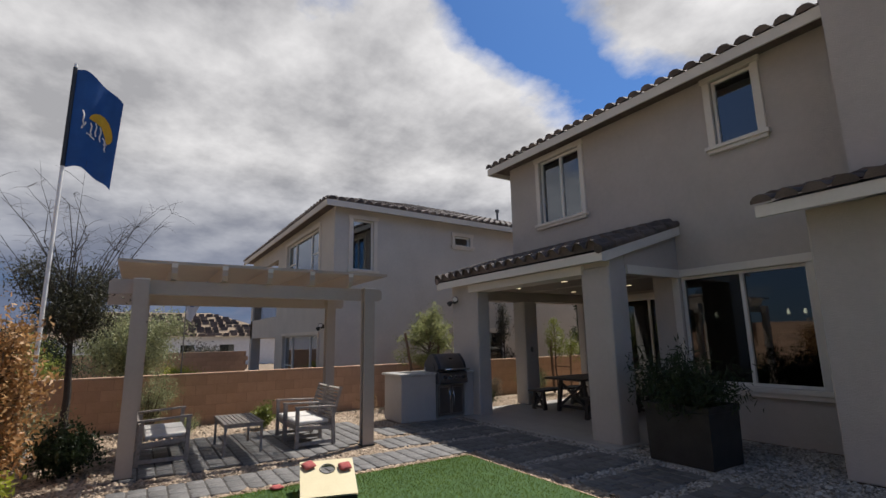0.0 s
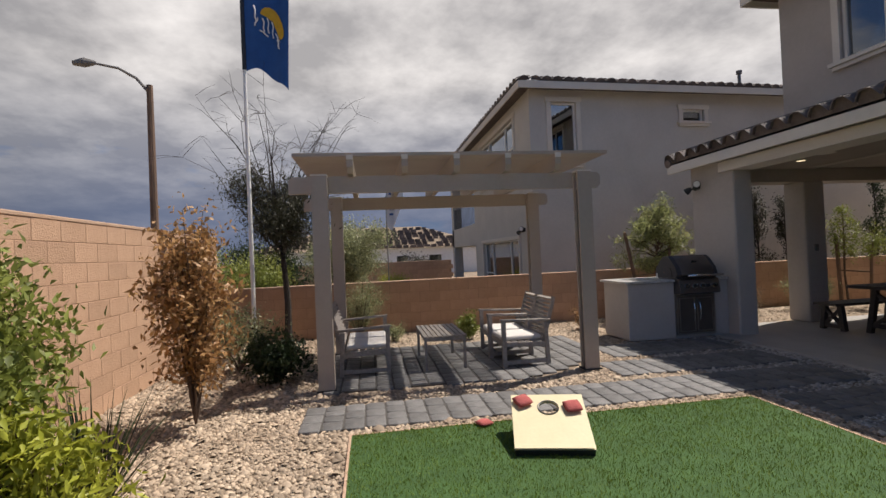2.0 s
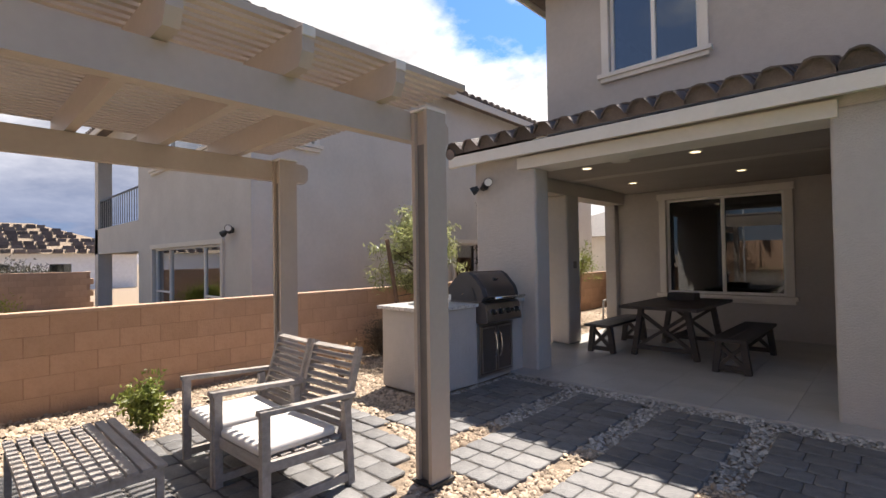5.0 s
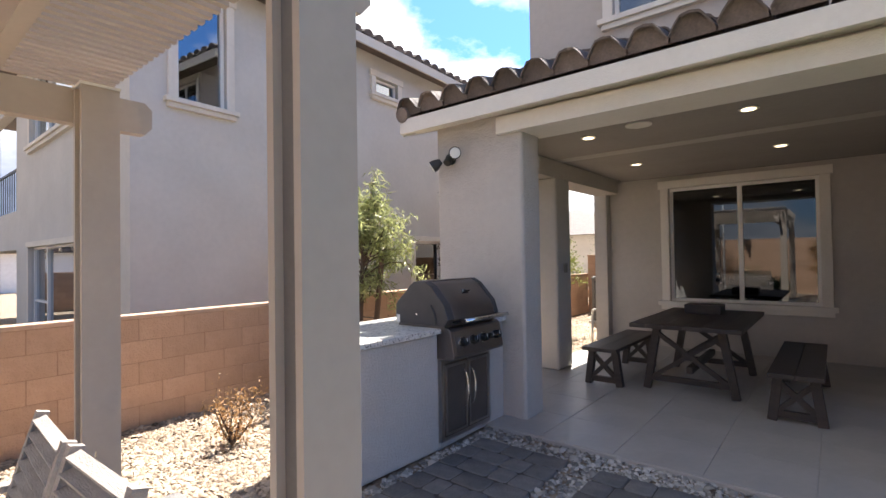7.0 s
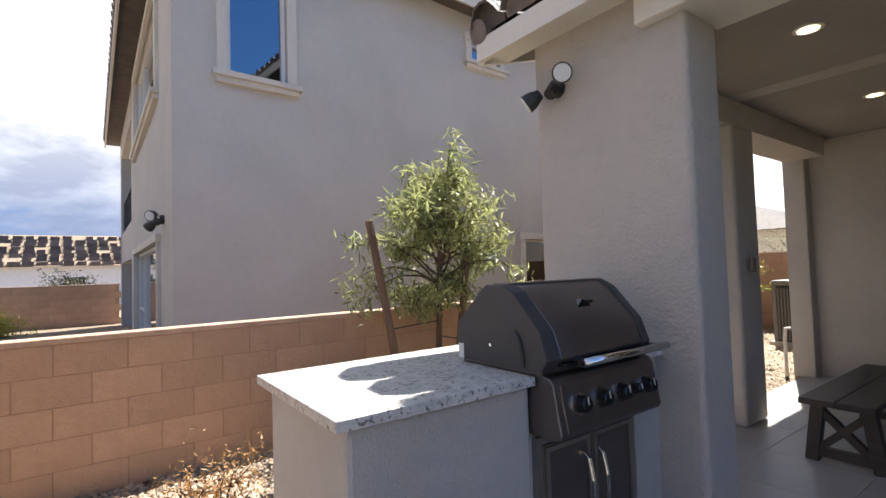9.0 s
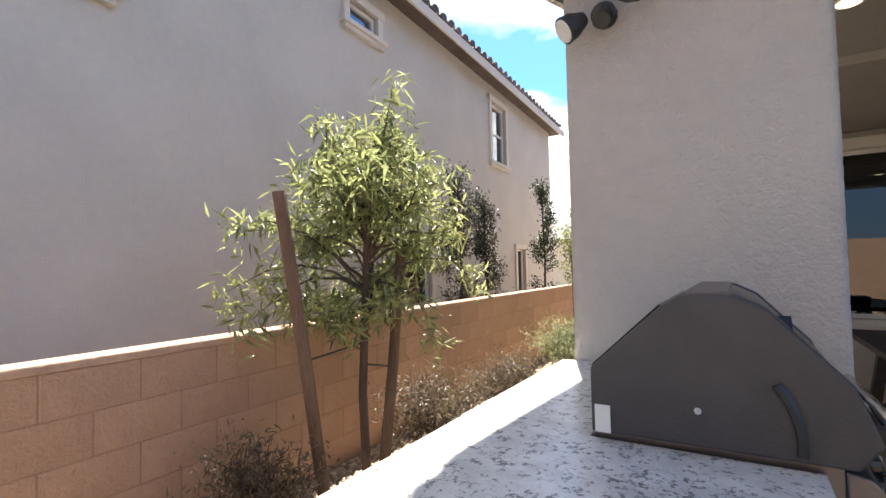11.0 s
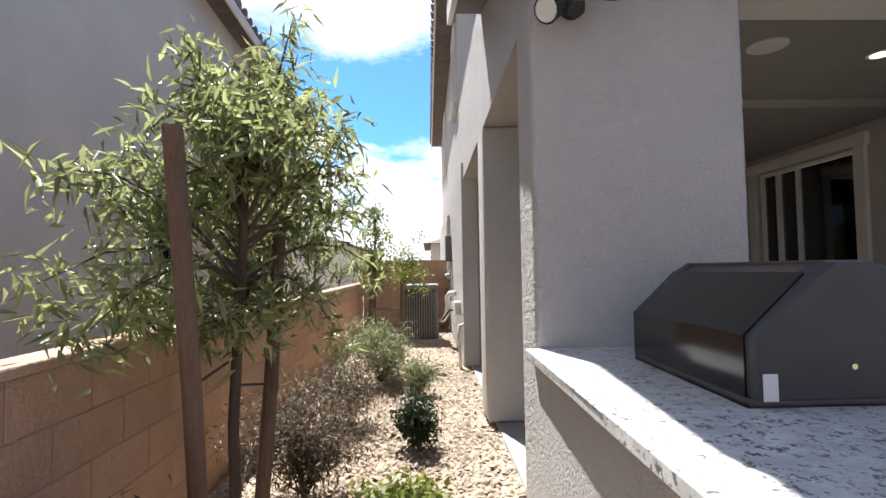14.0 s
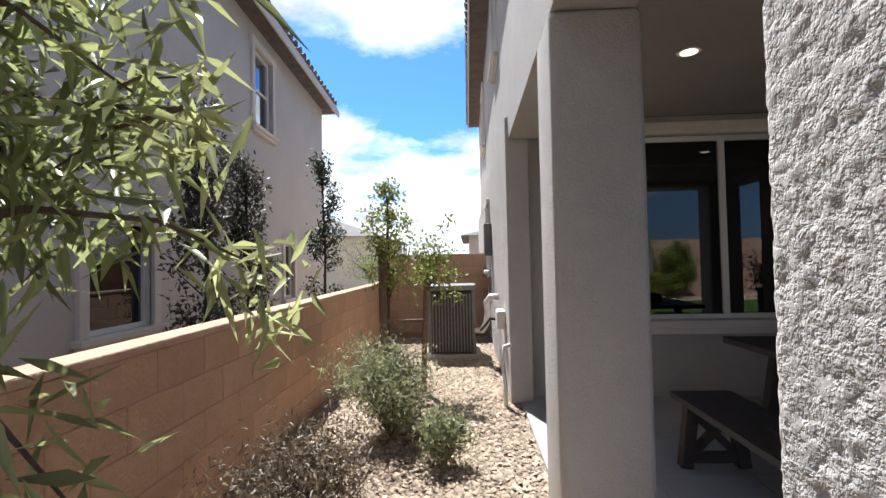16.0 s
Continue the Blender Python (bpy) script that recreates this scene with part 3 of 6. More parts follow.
part("wall_side_upper", w, MAT["stucco"], house)
w = Build().wall("x", -9.72, 0.22, 10.5, 22.3, 0, 2.74, [(14.0, 14.7, 1.2, 2.3)])
part("wall_side_lower", w, MAT["stucco"], house, bevel=0.015)
# back and inner surfaces, coloured dark as unlit rooms behind the panes
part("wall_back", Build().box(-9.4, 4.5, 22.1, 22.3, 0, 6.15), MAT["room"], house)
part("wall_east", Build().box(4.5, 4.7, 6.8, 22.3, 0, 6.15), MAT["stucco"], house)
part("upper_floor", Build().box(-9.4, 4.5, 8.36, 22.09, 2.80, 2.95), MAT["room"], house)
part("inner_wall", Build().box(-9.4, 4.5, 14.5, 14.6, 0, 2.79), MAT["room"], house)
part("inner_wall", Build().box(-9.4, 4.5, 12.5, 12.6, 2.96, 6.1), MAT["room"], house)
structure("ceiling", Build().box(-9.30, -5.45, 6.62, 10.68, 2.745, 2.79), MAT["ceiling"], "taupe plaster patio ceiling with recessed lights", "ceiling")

# columns and beams of the patio


def rough_pier(x0, x1, y0, y1, z0, z1, step=.0075, rad=.035):
    """A plastered pier whose dashed lumps and pits stand out of the surface, with rounded corners."""
    ring = []
    for cx, cy, a0 in ((x1 - rad, y0 + rad, -90), (x1 - rad, y1 - rad, 0), (x0 + rad, y1 - rad, 90), (x0 + rad, y0 + rad, 180)):
        ring += [(cx + rad * math.cos(radians(a0 + 15 * k)), cy + rad * math.sin(radians(a0 + 15 * k)), math.cos(radians(a0 + 15 * k)), math.sin(radians(a0 + 15 * k))) for k in range(7)]
    path = []
    for p, q in zip(ring, ring[1:] + ring[:1]):
        m = max(1, int(math.hypot(q[0] - p[0], q[1] - p[1]) / step))
        path += [tuple(a + (b - a) * k / m for a, b in zip(p, q)) for k in range(m)]
    nz = int((z1 - z0) / step)
    n = len(path)
    v = np.empty((nz + 1, n, 3))
    for i in range(nz + 1):
        z = z0 + (z1 - z0) * i / nz
        for k, (x, y, nx, ny) in enumerate(path):
            q = Vector((x, y, z))
            lump = noise.noise(q * 78) * .65 + noise.noise(q * 36) * .6
            d = .0026 * max(-1.1, min(.4, lump * 2.0 + .12))
            v[i, k] = (x + nx * d, y + ny * d, z)
    a = (np.arange(nz)[:, None] * n + np.arange(n)[None]).ravel()
    b = (np.arange(nz)[:, None] * n + (np.arange(n)[None] + 1) % n).ravel()
    return mass_mesh("column", v.reshape(-1, 3), np.stack([a, b, b + n, a + n], 1), MAT["stucco"])


part("column", rough_pier(-9.694, -8.69, 6.246, 6.585, 0.0, 2.862), None, house)
part("column", Build().box(-9.70, -9.27, 8.12, 8.54, 0.02, 2.52), MAT["stucco"], house, bevel=0.035, segments=4)
part("column", Build().box(-5.68, -5.10, 6.22, 6.66, 0.0, 2.74), MAT["stucco"], house, bevel=0.035, segments=4)
SL = 0.30


def gable(x0, x1):
    """Side wall of the patio roof, up to the slope."""
    return Build().prism([(6.25, 2.52), (8.149, 2.52), (8.149, 2.935 + SL * (8.15 - 6.03) - 0.065), (6.25, 2.935 + SL * (6.25 - 6.03) - 0.065)], "x", x0, x1)


part("beam_side", gable(-9.69, -9.30), MAT["stucco"], house)
part("beam_side", Build().box(-9.69, -9.30, 8.15, 10.498, 2.521, 2.741), MAT["stucco"], house)
b = Build().prism([(6.66, 2.66), (8.149, 2.66), (8.149, 3.45), (6.66, 3.0)], "x", -5.45, -5.12)
part("beam_side", b, MAT["stucco"], house)
part("beam_trim", Build().box(-5.13, -5.08, 6.67, 8.13, 2.63, 2.78), MAT["trim"], house, bevel=0.005)
part("beam_front", Build().box(-9.30, -5.10, 6.25, 6.62, 2.70, 2.94), MAT["stucco"], house)
part("beam_trim", Build().box(-8.92, -5.62, 6.17, 6.245, 2.645, 2.80), MAT["trim"], house, bevel=0.006)
part("beam_soffit", Build().box(-8.70, -5.66, 6.246, 6.62, 2.648, 2.70), MAT["trim"], house)


def s_tile(name, mat, w=0.30, l=0.42, rise=0.122):
    """One barrel roof tile with a lip, running up along +y."""
    us = [0, .12, .28, .5, .72, .88, 1.0]
    hs = [0.0, .45, .9, 1.0, .9, .45, 0.0]
    v, f = [], []
    for y, k, dzz in ((0, 1.0, 0.022), (l, 0.94, 0.0)):
        for t in (0.0, -0.018):
            for u, h in zip(us, hs):
                v.append(((u - .5) * w * .93 * k, y, h * rise * k + dzz + t))
    m = len(us)
    for k in range(m - 1):
        f += [(k, k + 1, 2 * m + k + 1, 2 * m + k), (k, m + k, m + k + 1, k + 1)]
    n0 = len(v)
    v += [(x, .055, z) for x, y, z in v[:m]] + [(v[0][0], .055, -.03), (v[m - 1][0], .055, -.03)]
    f.append((*range(n0, n0 + m), n0 + m + 1, n0 + m))
    return mesh_of(name, Build().add(v, f), mat)


def tile_field(parent, tile, origin, run, rise_dir, cols, rows, step, pitch, jitter, name="roof_tile"):
    """Rows of tiles: run is the way along the eave, rise_dir the level way up the slope, pitch its slope."""
    run, up_h = Vector(run), Vector(rise_dir)
    up_v = (up_h + Vector((0, 0, pitch))).normalized()
    rot = Matrix((run, up_v, run.cross(up_v))).transposed().to_4x4()
    rnd = random.Random(3)
    for r in range(rows):
        for c in range(cols):
            p = Vector(origin) + run * ((c + .5) * step) + up_v * (r * 0.36)
            piece(name, tile, Matrix.Translation(p) @ rot @ Matrix.Rotation(rnd.uniform(-jitter, jitter), 4, "X"), parent)


TILE = s_tile("roof_tile", MAT["tile"])


def tile_stuff(name, mat, origin, run, rise_dir, cols, rows, step, pitch, parent, cut=None, row_len=0.36):
    """The same rows, joined into one mesh. cut(row) gives the columns left out at each end."""
    run, up_h = Vector(run), Vector(rise_dir)
    up_v = (up_h + Vector((0, 0, pitch))).normalized()
    nrm = run.cross(up_v)
    rnd = random.Random(5)
    b = Build()
    us, hs = [0, .2, .5, .8, 1.0], [0.0, .75, 1.0, .75, 0.0]
    for r in range(rows):
        lo, hi = cut(r) if cut else (0, 0)
        for c in range(int(math.ceil(lo)), int(cols - hi)):
            o = Vector(origin) + run * (c * step) + up_v * (r * row_len)
            wv = rnd.uniform(-.008, .008)
            v = []
            for y, dzz in ((0, .03 + wv), (row_len * 1.1, 0.0)):
                v += [o + run * (u * step * .86) + up_v * y + nrm * (h * .075 + dzz) for u, h in zip(us, hs)]
            v += [o + run * (u * step * .86) for u in (0, 1.0)]
            b.add(v, [(k, k + 1, k + 6, k + 5) for k in range(4)] + [(10, 0, 1, 2, 3, 4, 11)])
    return part(name, b, mat, parent, kind="stuff")


# patio roof
roof = part("patio_roof", Build().prism([(6.03, 2.875), (6.03, 2.935), (8.15, 2.935 + SL * 2.12), (8.15, 2.875 + SL * 2.12)], "x", -9.97, -5.04), MAT["tile"], house)
part("fascia", Build().box(-9.98, -5.015, 5.985, 6.028, 2.79, 2.94), MAT["trim"], house, bevel=0.004)
part("soffit", Build().box(-9.96, -5.04, 6.03, 6.248, 2.84, 2.874), MAT["trim"], house)
for x0, x1 in ((-9.985, -9.945), (-5.055, -5.015)):
    part("rake_board", Build().prism([(6.03, 2.775), (6.03, 2.937), (8.149, 2.937 + SL * 2.119), (8.149, 2.775 + SL * 2.119)], "x", x0, x1), MAT["trim"], house)

# rake tiles, lapped up both ends of the patio roof
for x in (-9.93, -5.06):
    for k in range(6):
        y0, y1 = 5.96 + k * .36, 5.96 + k * .36 + .40
        z0, z1 = 2.945 + SL * (y0 - 6.03), 2.935 + SL * (y1 - 6.03)
        part("rake_tile", Build().tube([(x, y0, z0 + .055), (x, y1, z1 + .045)], [.08, .066], 10), MAT["tile"], roof)

# upper roof, hipped, with its eaves over the walls
EX0, EX1, EY0, EY1, EZ = -9.97, 5.0, 7.72, 22.7, 6.14
h = (EY1 - EY0) / 2
rb = Build().add([(EX0, EY0, EZ), (EX1, EY0, EZ), (EX1, EY1, EZ), (EX0, EY1, EZ), (EX0 + 6.5, EY0 + h, EZ + 2.4), (EX1 - 4.5, EY0 + h, EZ + 2.4),
                  (EX0, EY0, EZ - .05), (EX1, EY0, EZ - .05), (EX1, EY1, EZ - .05), (EX0, EY1, EZ - .05)],
                 [(0, 1, 5, 4), (1, 2, 5), (2, 3, 4, 5), (3, 0, 4), (6, 9, 8, 7), (0, 6, 7, 1), (1, 7, 8, 2), (2, 8, 9, 3), (3, 9, 6, 0)])
upper_roof = part("upper_roof", rb, MAT["tile"], house)
part("fascia", Build().box(EX0 - .03, EX1, EY0 - .035, EY0 - .002, EZ - .17, EZ + .01), MAT["trim"], house)
part("fascia", Build().box(EX0 - .035, EX0 - .002, EY0, EY1, EZ - .17, EZ + .01), MAT["trim"], house)
tile_stuff("eave_tiles", MAT["tile"], (EX0 - .06, EY0 - .06, EZ + .02), (1, 0, 0), (0, 1, 0), 48, 5, 0.285, 2.4 / h, house, lambda r: (r * .3, 0))
tile_stuff("eave_tiles", MAT["tile"], (EX0 - .06, EY1, EZ + .02), (0, -1, 0), (1, 0, 0), 52, 3, 0.285, 2.4 / 6.5, house, lambda r: (0, r * .3))

# wing beside the big window
part("wing_wall", Build().box(-2.58, 4.5, 6.81, 8.148, 0, 3.12), MAT["stucco"], house, bevel=0.02)
part("wing_upper", Build().box(-2.22, 4.5, 7.3, 8.148, 3.3, 6.9), MAT["stucco"], house)
part("wing_roof", Build().prism([(6.45, 3.12), (6.45, 3.2), (7.3, 3.46), (7.3, 3.38)], "x", -2.93, 4.6), MAT["tile"], house)
part("fascia", Build().box(-2.95, 4.6, 6.405, 6.448, 3.05, 3.2), MAT["trim"], house)
tile_stuff("eave_tiles", MAT["tile"], (-2.98, 6.37, 3.22), (1, 0, 0), (0, 1, 0), 22, 3, 0.285, .3, house)


def window(parent, axis, at, out, u0, u1, z0, z1, trim, splits=(), mat="glass", sill=True, trim_mat="trim", rails=(), thick=0.2):
    """A window in a wall's opening: trim round it, a vinyl frame with bars, and panes. out: the way that the wall faces."""
    def box(b, a0, a1, d0, d1, c0, c1):
        lo, hi = sorted((at + out * d0, at + out * d1))
        return b.box(lo, hi, a0, a1, c0, c1) if axis == "x" else b.box(a0, a1, lo, hi, c0, c1)
    t = Build()
    box(t, u0 - trim, u0, -.02, .045, z0, z1)
    box(t, u1, u1 + trim, -.02, .045, z0, z1)
    box(t, u0 - trim - .03, u1 + trim + .03, -.02, .06, z1, z1 + trim)
    if sill:
        box(t, u0 - trim - .05, u1 + trim + .05, -.02, .10, z0 - trim * .55, z0)
        box(t, u0 - trim - .01, u1 + trim + .01, -.02, .065, z0 - trim * 1.1, z0 - trim * .55)
    else:
        box(t, u0 - trim, u1 + trim, -.02, .045, z0 - trim, z0)
    win = part("window", t, MAT[trim_mat], parent, bevel=0.006)
    fr = Build()
    e = .045
    for a, b2 in ((u0, u0 + e), (u1 - e, u1)):
        box(fr, a, b2, -.13, -.05, z0, z1)
    for a, b2 in ((z0, z0 + e), (z1 - e, z1)):
        box(fr, u0 + e, u1 - e, -.13, -.05, a, b2)
    for s in splits:
        box(fr, s - .028, s + .028, -.125, -.055, z0 + e, z1 - e)
    for a, b2, zz in rails:
        box(fr, a, b2, -.12, -.06, zz - .02, zz + .02)
    part("window_frame", fr, MAT["vinyl"], win)
    cuts = [u0 + e, *splits, u1 - e]
    for k, (a, b2) in enumerate(zip(cuts, cuts[1:])):
        d = -.085 - .012 * (k % 2)
        pane = part("pane", box(Build(), a, b2, d, d - .006, z0 + e, z1 - e), MAT[mat], win)
        pane.visible_shadow = False
    return win


window(house, "y", 8.15, -1, -8.49, -7.2, 4.34, 5.93, 0.12, (-7.84,))
window(house, "y", 8.15, -1, -4.17, -3.49, 4.81, 6.0, 0.12)
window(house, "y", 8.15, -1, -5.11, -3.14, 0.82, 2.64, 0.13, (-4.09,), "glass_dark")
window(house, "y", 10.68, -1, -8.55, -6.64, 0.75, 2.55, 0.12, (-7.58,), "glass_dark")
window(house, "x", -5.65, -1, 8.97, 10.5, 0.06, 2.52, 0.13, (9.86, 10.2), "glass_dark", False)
window(house, "x", -9.62, -1, 12.6, 13.4, 4.3, 5.6, 0.1)
window(house, "x", -9.62, -1, 17.5, 18.6, 4.2, 5.6, 0.1)
window(house, "x", -9.72, -1, 14.0, 14.7, 1.2, 2.3, 0.1)
cu = Build()
for k in range(9):
    cu.tube([(-8.52 + k * .035, 10.95 + .02 * (k % 2), 0.1), (-8.52 + k * .035, 10.95 + .02 * (k % 2), 2.5)], 0.02, 6)
tagged(new("curtain", mesh_of("curtain", cu, MAT["curtain"], smooth=True)), "pale gathered curtain behind the patio window", "curtain")

# ---- neighbour's house ----
nb = thing("neighbour_house", (-18, 11, 0), "two-storey beige stucco neighbour house with cream window trim", "house")
NX, NY, NE = -13.18, 4.52, 18.4
w = Build().wall("x", NX - .2, 0.2, NY, NE, -0.3, 5.5, [(5.08, 5.76, 3.66, 5.18), (8.82, 9.46, 4.74, 5.06), (13.75, 14.6, 3.75, 5.12), (9.95, 10.9, 0.75, 1.85), (15.2, 15.8, 0.7, 1.8)])
part("wall_side", w, MAT["stucco_nb"], nb)
w = Build().wall("y", NY, 0.2, -19.8, NX - .2, -0.3, 5.5, [(-18.4, -14.5, 3.75, 5.15), (-18.5, -14.4, 0.1, 1.82)])
part("wall_rear", w, MAT["stucco_nb"], nb)
part("balcony_wall", Build().box(-24.9, -19.8, NY, NY + .2, 1.8, 2.62).box(-24.9, -24.45, NY, NY + .4, -0.3, 5.5).box(-24.45, -19.8, NY, NY + .2, 4.9, 5.5).box(-24.9, -19.8, NY + .2, 8.0, 1.8, 1.95), MAT["stucco_nb"], nb)
part("wall_recess", Build().box(-24.9, -19.8, 8.0, 8.2, -.3, 5.5).box(-20.0, -19.8, NY + .2, 8.0, -.3, 5.5), MAT["stucco_nb"], nb)
rl = Build().box(-24.44, -19.82, NY + .05, NY + .09, 3.52, 3.57)
for k in range(19):
    x = -24.4 + k * .245
    rl.box(x, x + .025, NY + .06, NY + .08, 2.6, 3.53)
part("railing", rl, MAT["black"], nb)
part("wall_end", Build().box(-24.9, NX - .2, NE - .2, NE, -0.3, 5.5), MAT["stucco_nb"], nb)
part("wall_west", Build().box(-25.1, -24.9, 8.0, NE, -.3, 5.5), MAT["stucco_nb"], nb)
# plain inner floor and wall, darkened in colour to read as unlit rooms
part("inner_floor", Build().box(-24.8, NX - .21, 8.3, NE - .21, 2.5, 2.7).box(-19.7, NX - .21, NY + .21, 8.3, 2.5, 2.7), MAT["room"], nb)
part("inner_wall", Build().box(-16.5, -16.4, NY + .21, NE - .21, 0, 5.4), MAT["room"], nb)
QX0, QX1, QY0, QY1, QZ = -25.4, -12.83, 4.17, 18.8, 5.55
hb = Build().add([(QX0, QY0, QZ), (QX1, QY0, QZ), (QX1, QY1, QZ), (QX0, QY1, QZ), (QX0 + 6.0, 10.4, QZ + 2.15), (QX1 - 6.0, 10.4, QZ + 2.15), (QX1 - 6.0, 12.2, QZ + 2.15), (QX0 + 6.0, 12.2, QZ + 2.15),
                  (QX0, QY0, QZ - .06), (QX1, QY0, QZ - .06), (QX1, QY1, QZ - .06), (QX0, QY1, QZ - .06)],
                 [(0, 1, 5, 4), (1, 2, 6, 5), (2, 3, 7, 6), (3, 0, 4, 7), (4, 5, 6, 7), (8, 11, 10, 9), (0, 8, 9, 1), (1, 9, 10, 2), (2, 10, 11, 3), (3, 11, 8, 0)])
part("roof", hb, MAT["tile_nb"], nb)
tile_stuff("roof_tiles", MAT["tile_nb"], (QX1 + .05, QY0, QZ + .02), (0, 1, 0), (-1, 0, 0), 50, 17, 0.285, 2.15 / 6.0, nb, lambda r: (r * 1.19, r * 1.19))
tile_stuff("roof_tiles", MAT["tile_nb"], (QX0, QY0 - .05, QZ + .02), (1, 0, 0), (0, 1, 0), 44, 17, 0.285, 2.15 / 6.23, nb, lambda r: (r * 1.15, r * 1.15))
part("fascia", Build().box(QX1 + .002, QX1 + .04, QY0, QY1, QZ - .16, QZ + .01).box(QX0, QX1 + .04, QY0 - .04, QY0 - .002, QZ - .16, QZ + .01), MAT["trim_nb"], nb)
part("roof_vent", Build().tube([(-15.2, 12.5, 6.2), (-15.2, 12.5, 6.95)], .05).tube([(-15.2, 12.5, 6.9), (-15.2, 12.5, 7.0)], .09), MAT["ac"], nb)
window(nb, "x", NX, 1, 5.08, 5.76, 3.66, 5.18, 0.12, (), "glass", trim_mat="trim_nb")
window(nb, "x", NX, 1, 8.82, 9.46, 4.74, 5.06, 0.12, (), "glass", trim_mat="trim_nb")
window(nb, "x", NX, 1, 13.75, 14.6, 3.75, 5.12, 0.12, (), "glass", trim_mat="trim_nb", rails=((13.8, 14.55, 4.45),))
window(nb, "x", NX, 1, 9.95, 10.9, 0.75, 1.85, 0.12, (), "glass_dark", trim_mat="trim_nb")
window(nb, "x", NX, 1, 15.2, 15.8, 0.7, 1.8, 0.12, (), "glass_dark", trim_mat="trim_nb")
window(nb, "y", NY, -1, -18.4, -14.5, 3.75, 5.15, 0.12, (-17.4, -15.5), "glass", trim_mat="trim_nb", rails=((-18.35, -17.4, 4.4), (-15.5, -14.55, 4.4)))
window(nb, "y", NY, -1, -18.5, -14.4, 0.1, 1.82, 0.10, (-17.5, -15.4), "glass", False, "trim_nb", rails=((-18.45, -17.5, .8), (-15.4, -14.45, .8)))

# its side wall runs three degrees off the line of the rear one
skew = Matrix.Identity(4)
skew[0][1], skew[0][3] = -.0524, .0524 * NY
for ob in nb.children_recursive:
    ob.data.transform(skew)


def flood_light(at, out, label):
    """A pair of spot heads on a round box."""
    e = thing("flood_light", at, label, "outdoor light")
    a, o = Vector(at), Vector(out)
    s = Vector((0, 0, 1)).cross(o)
    part("bracket", Build().tube([a, a + o * .05], .055, 12).tube([a + o * .05, a + o * .09 - Vector((0, 0, .05))], .04, 10), MAT["black"], e)
    for k, aim in ((1, (s * .75 + o * .6 + Vector((0, 0, -.25))).normalized()), (-1, (s * -.75 + o * .55 + Vector((0, 0, -.6))).normalized())):
        c = a + o * .09 + s * (k * .075) + Vector((0, 0, .05 if k > 0 else -.02))
        hd = part("lamp_head", Build().tube([c, c + aim * .06, c + aim * .11], [.03, .055, .062], 14), MAT["black"], e, smooth=False)
        part("lens", Build().tube([c + aim * .10, c + aim * .118], [.058, .05], 14), MAT["white"], hd)
    return e


flood_light((-9.50, 6.25, 2.50), (0, -1, 0), "black twin-head floodlight fixed to the grey stucco pier")
flood_light((-13.9, 4.52, 2.05), (0, -1, 0), "black twin-head floodlight beside the neighbour's glass door")

# ---- garden walls ----
BLOCK = mesh_of("block", Build().box(-.197, .197, -.075, .075, 0.002, .198), MAT["block"], 0.004, segments=1)
HALF = mesh_of("block", Build().box(-.097, .097, -.075, .075, 0.002, .198), MAT["block"], 0.006, segments=1)


def block_wall(name, p, q, courses, label, z0=-0.02, cap=True):
    """A wall of 40 x 20 cm blocks between p and q, over a recessed mortar core."""
    p, q = Vector((*p, z0)), Vector((*q, z0))
    d = (q - p).normalized()
    L = (q - p).length
    a = math.atan2(d.y, d.x)
    m = Matrix.Translation(p) @ Matrix.Rotation(a, 4, "Z")
    core = Build().box(0, L, -.072, .072, -.2, courses * .2, m)
    w = structure(name, core, MAT["mortar"], label, "wall")
    rnd = random.Random(9)
    for c in range(courses):
        x = .2 if c % 2 == 0 else 0.0
        if c % 2:
            piece("block", HALF, m @ Matrix.Translation((.1, 0, c * .2)), w)
            x = .4
        else:
            x = .2
        while x < L - .05:
            piece("block", BLOCK, m @ Matrix.Translation((x, rnd.uniform(-.0015, .0015), c * .2)), w)
            x += .4
    if cap:
        part("cap", Build().box(-.02, L + .02, -.082, .082, courses * .2, courses * .2 + .04, m), MAT["cap"], w, bevel=0.008)
    return w


# ---- distance ----
far = thing("far_house", (-44, 5, 0), "far white single-storey house with dark roof tiles stacked", "house")
part("wall", Build().wall("x", -40.2, .2, -8.0, 9.5, -.3, 2.1, [(2.6, 3.5, .6, 1.5), (5.2, 6.2, .5, 1.5)]), MAT["white"], far)
part("roof", Build().add([(-39.6, -9, 2.1), (-39.6, 10.5, 2.1), (-52, 10.5, 2.1), (-52, -9, 2.1), (-45, -3, 4.1), (-45, 5, 4.1)], [(0, 1, 5, 4), (1, 2, 5), (2, 3, 4, 5), (3, 0, 4), (0, 3, 2, 1)]), MAT["bed"], far)
st = Build()
rnd = random.Random(2)
for r in range(8):
    for c in range(34):
        y = -8.6 + c * .56 + (r % 2) * .25 + r * .25
        if abs(y - 1) < 9.6 - r * .75 and rnd.random() > .12:
            x = -39.7 - r * .62
            st.box(x - .40, x + rnd.uniform(-.1, .1), y, y + rnd.uniform(.34, .5), 2.13 + r * .23, 2.33 + r * .23 + rnd.uniform(0, .06))
part("stacked_tile", st, MAT["tile_nb"], far, "stacks of dark roof tiles waiting to be laid", kind="stuff")
for y0, y1, z0, z1 in ((2.6, 3.5, .6, 1.5), (5.2, 6.2, .5, 1.5)):
    part("window", Build().box(-40.15, -40.1, y0, y1, z0, z1), MAT["glass_dark"], far)
house_b = thing("far_house", (-8, 40, 0), "far beige stucco house beyond the end of the side yard", "house")
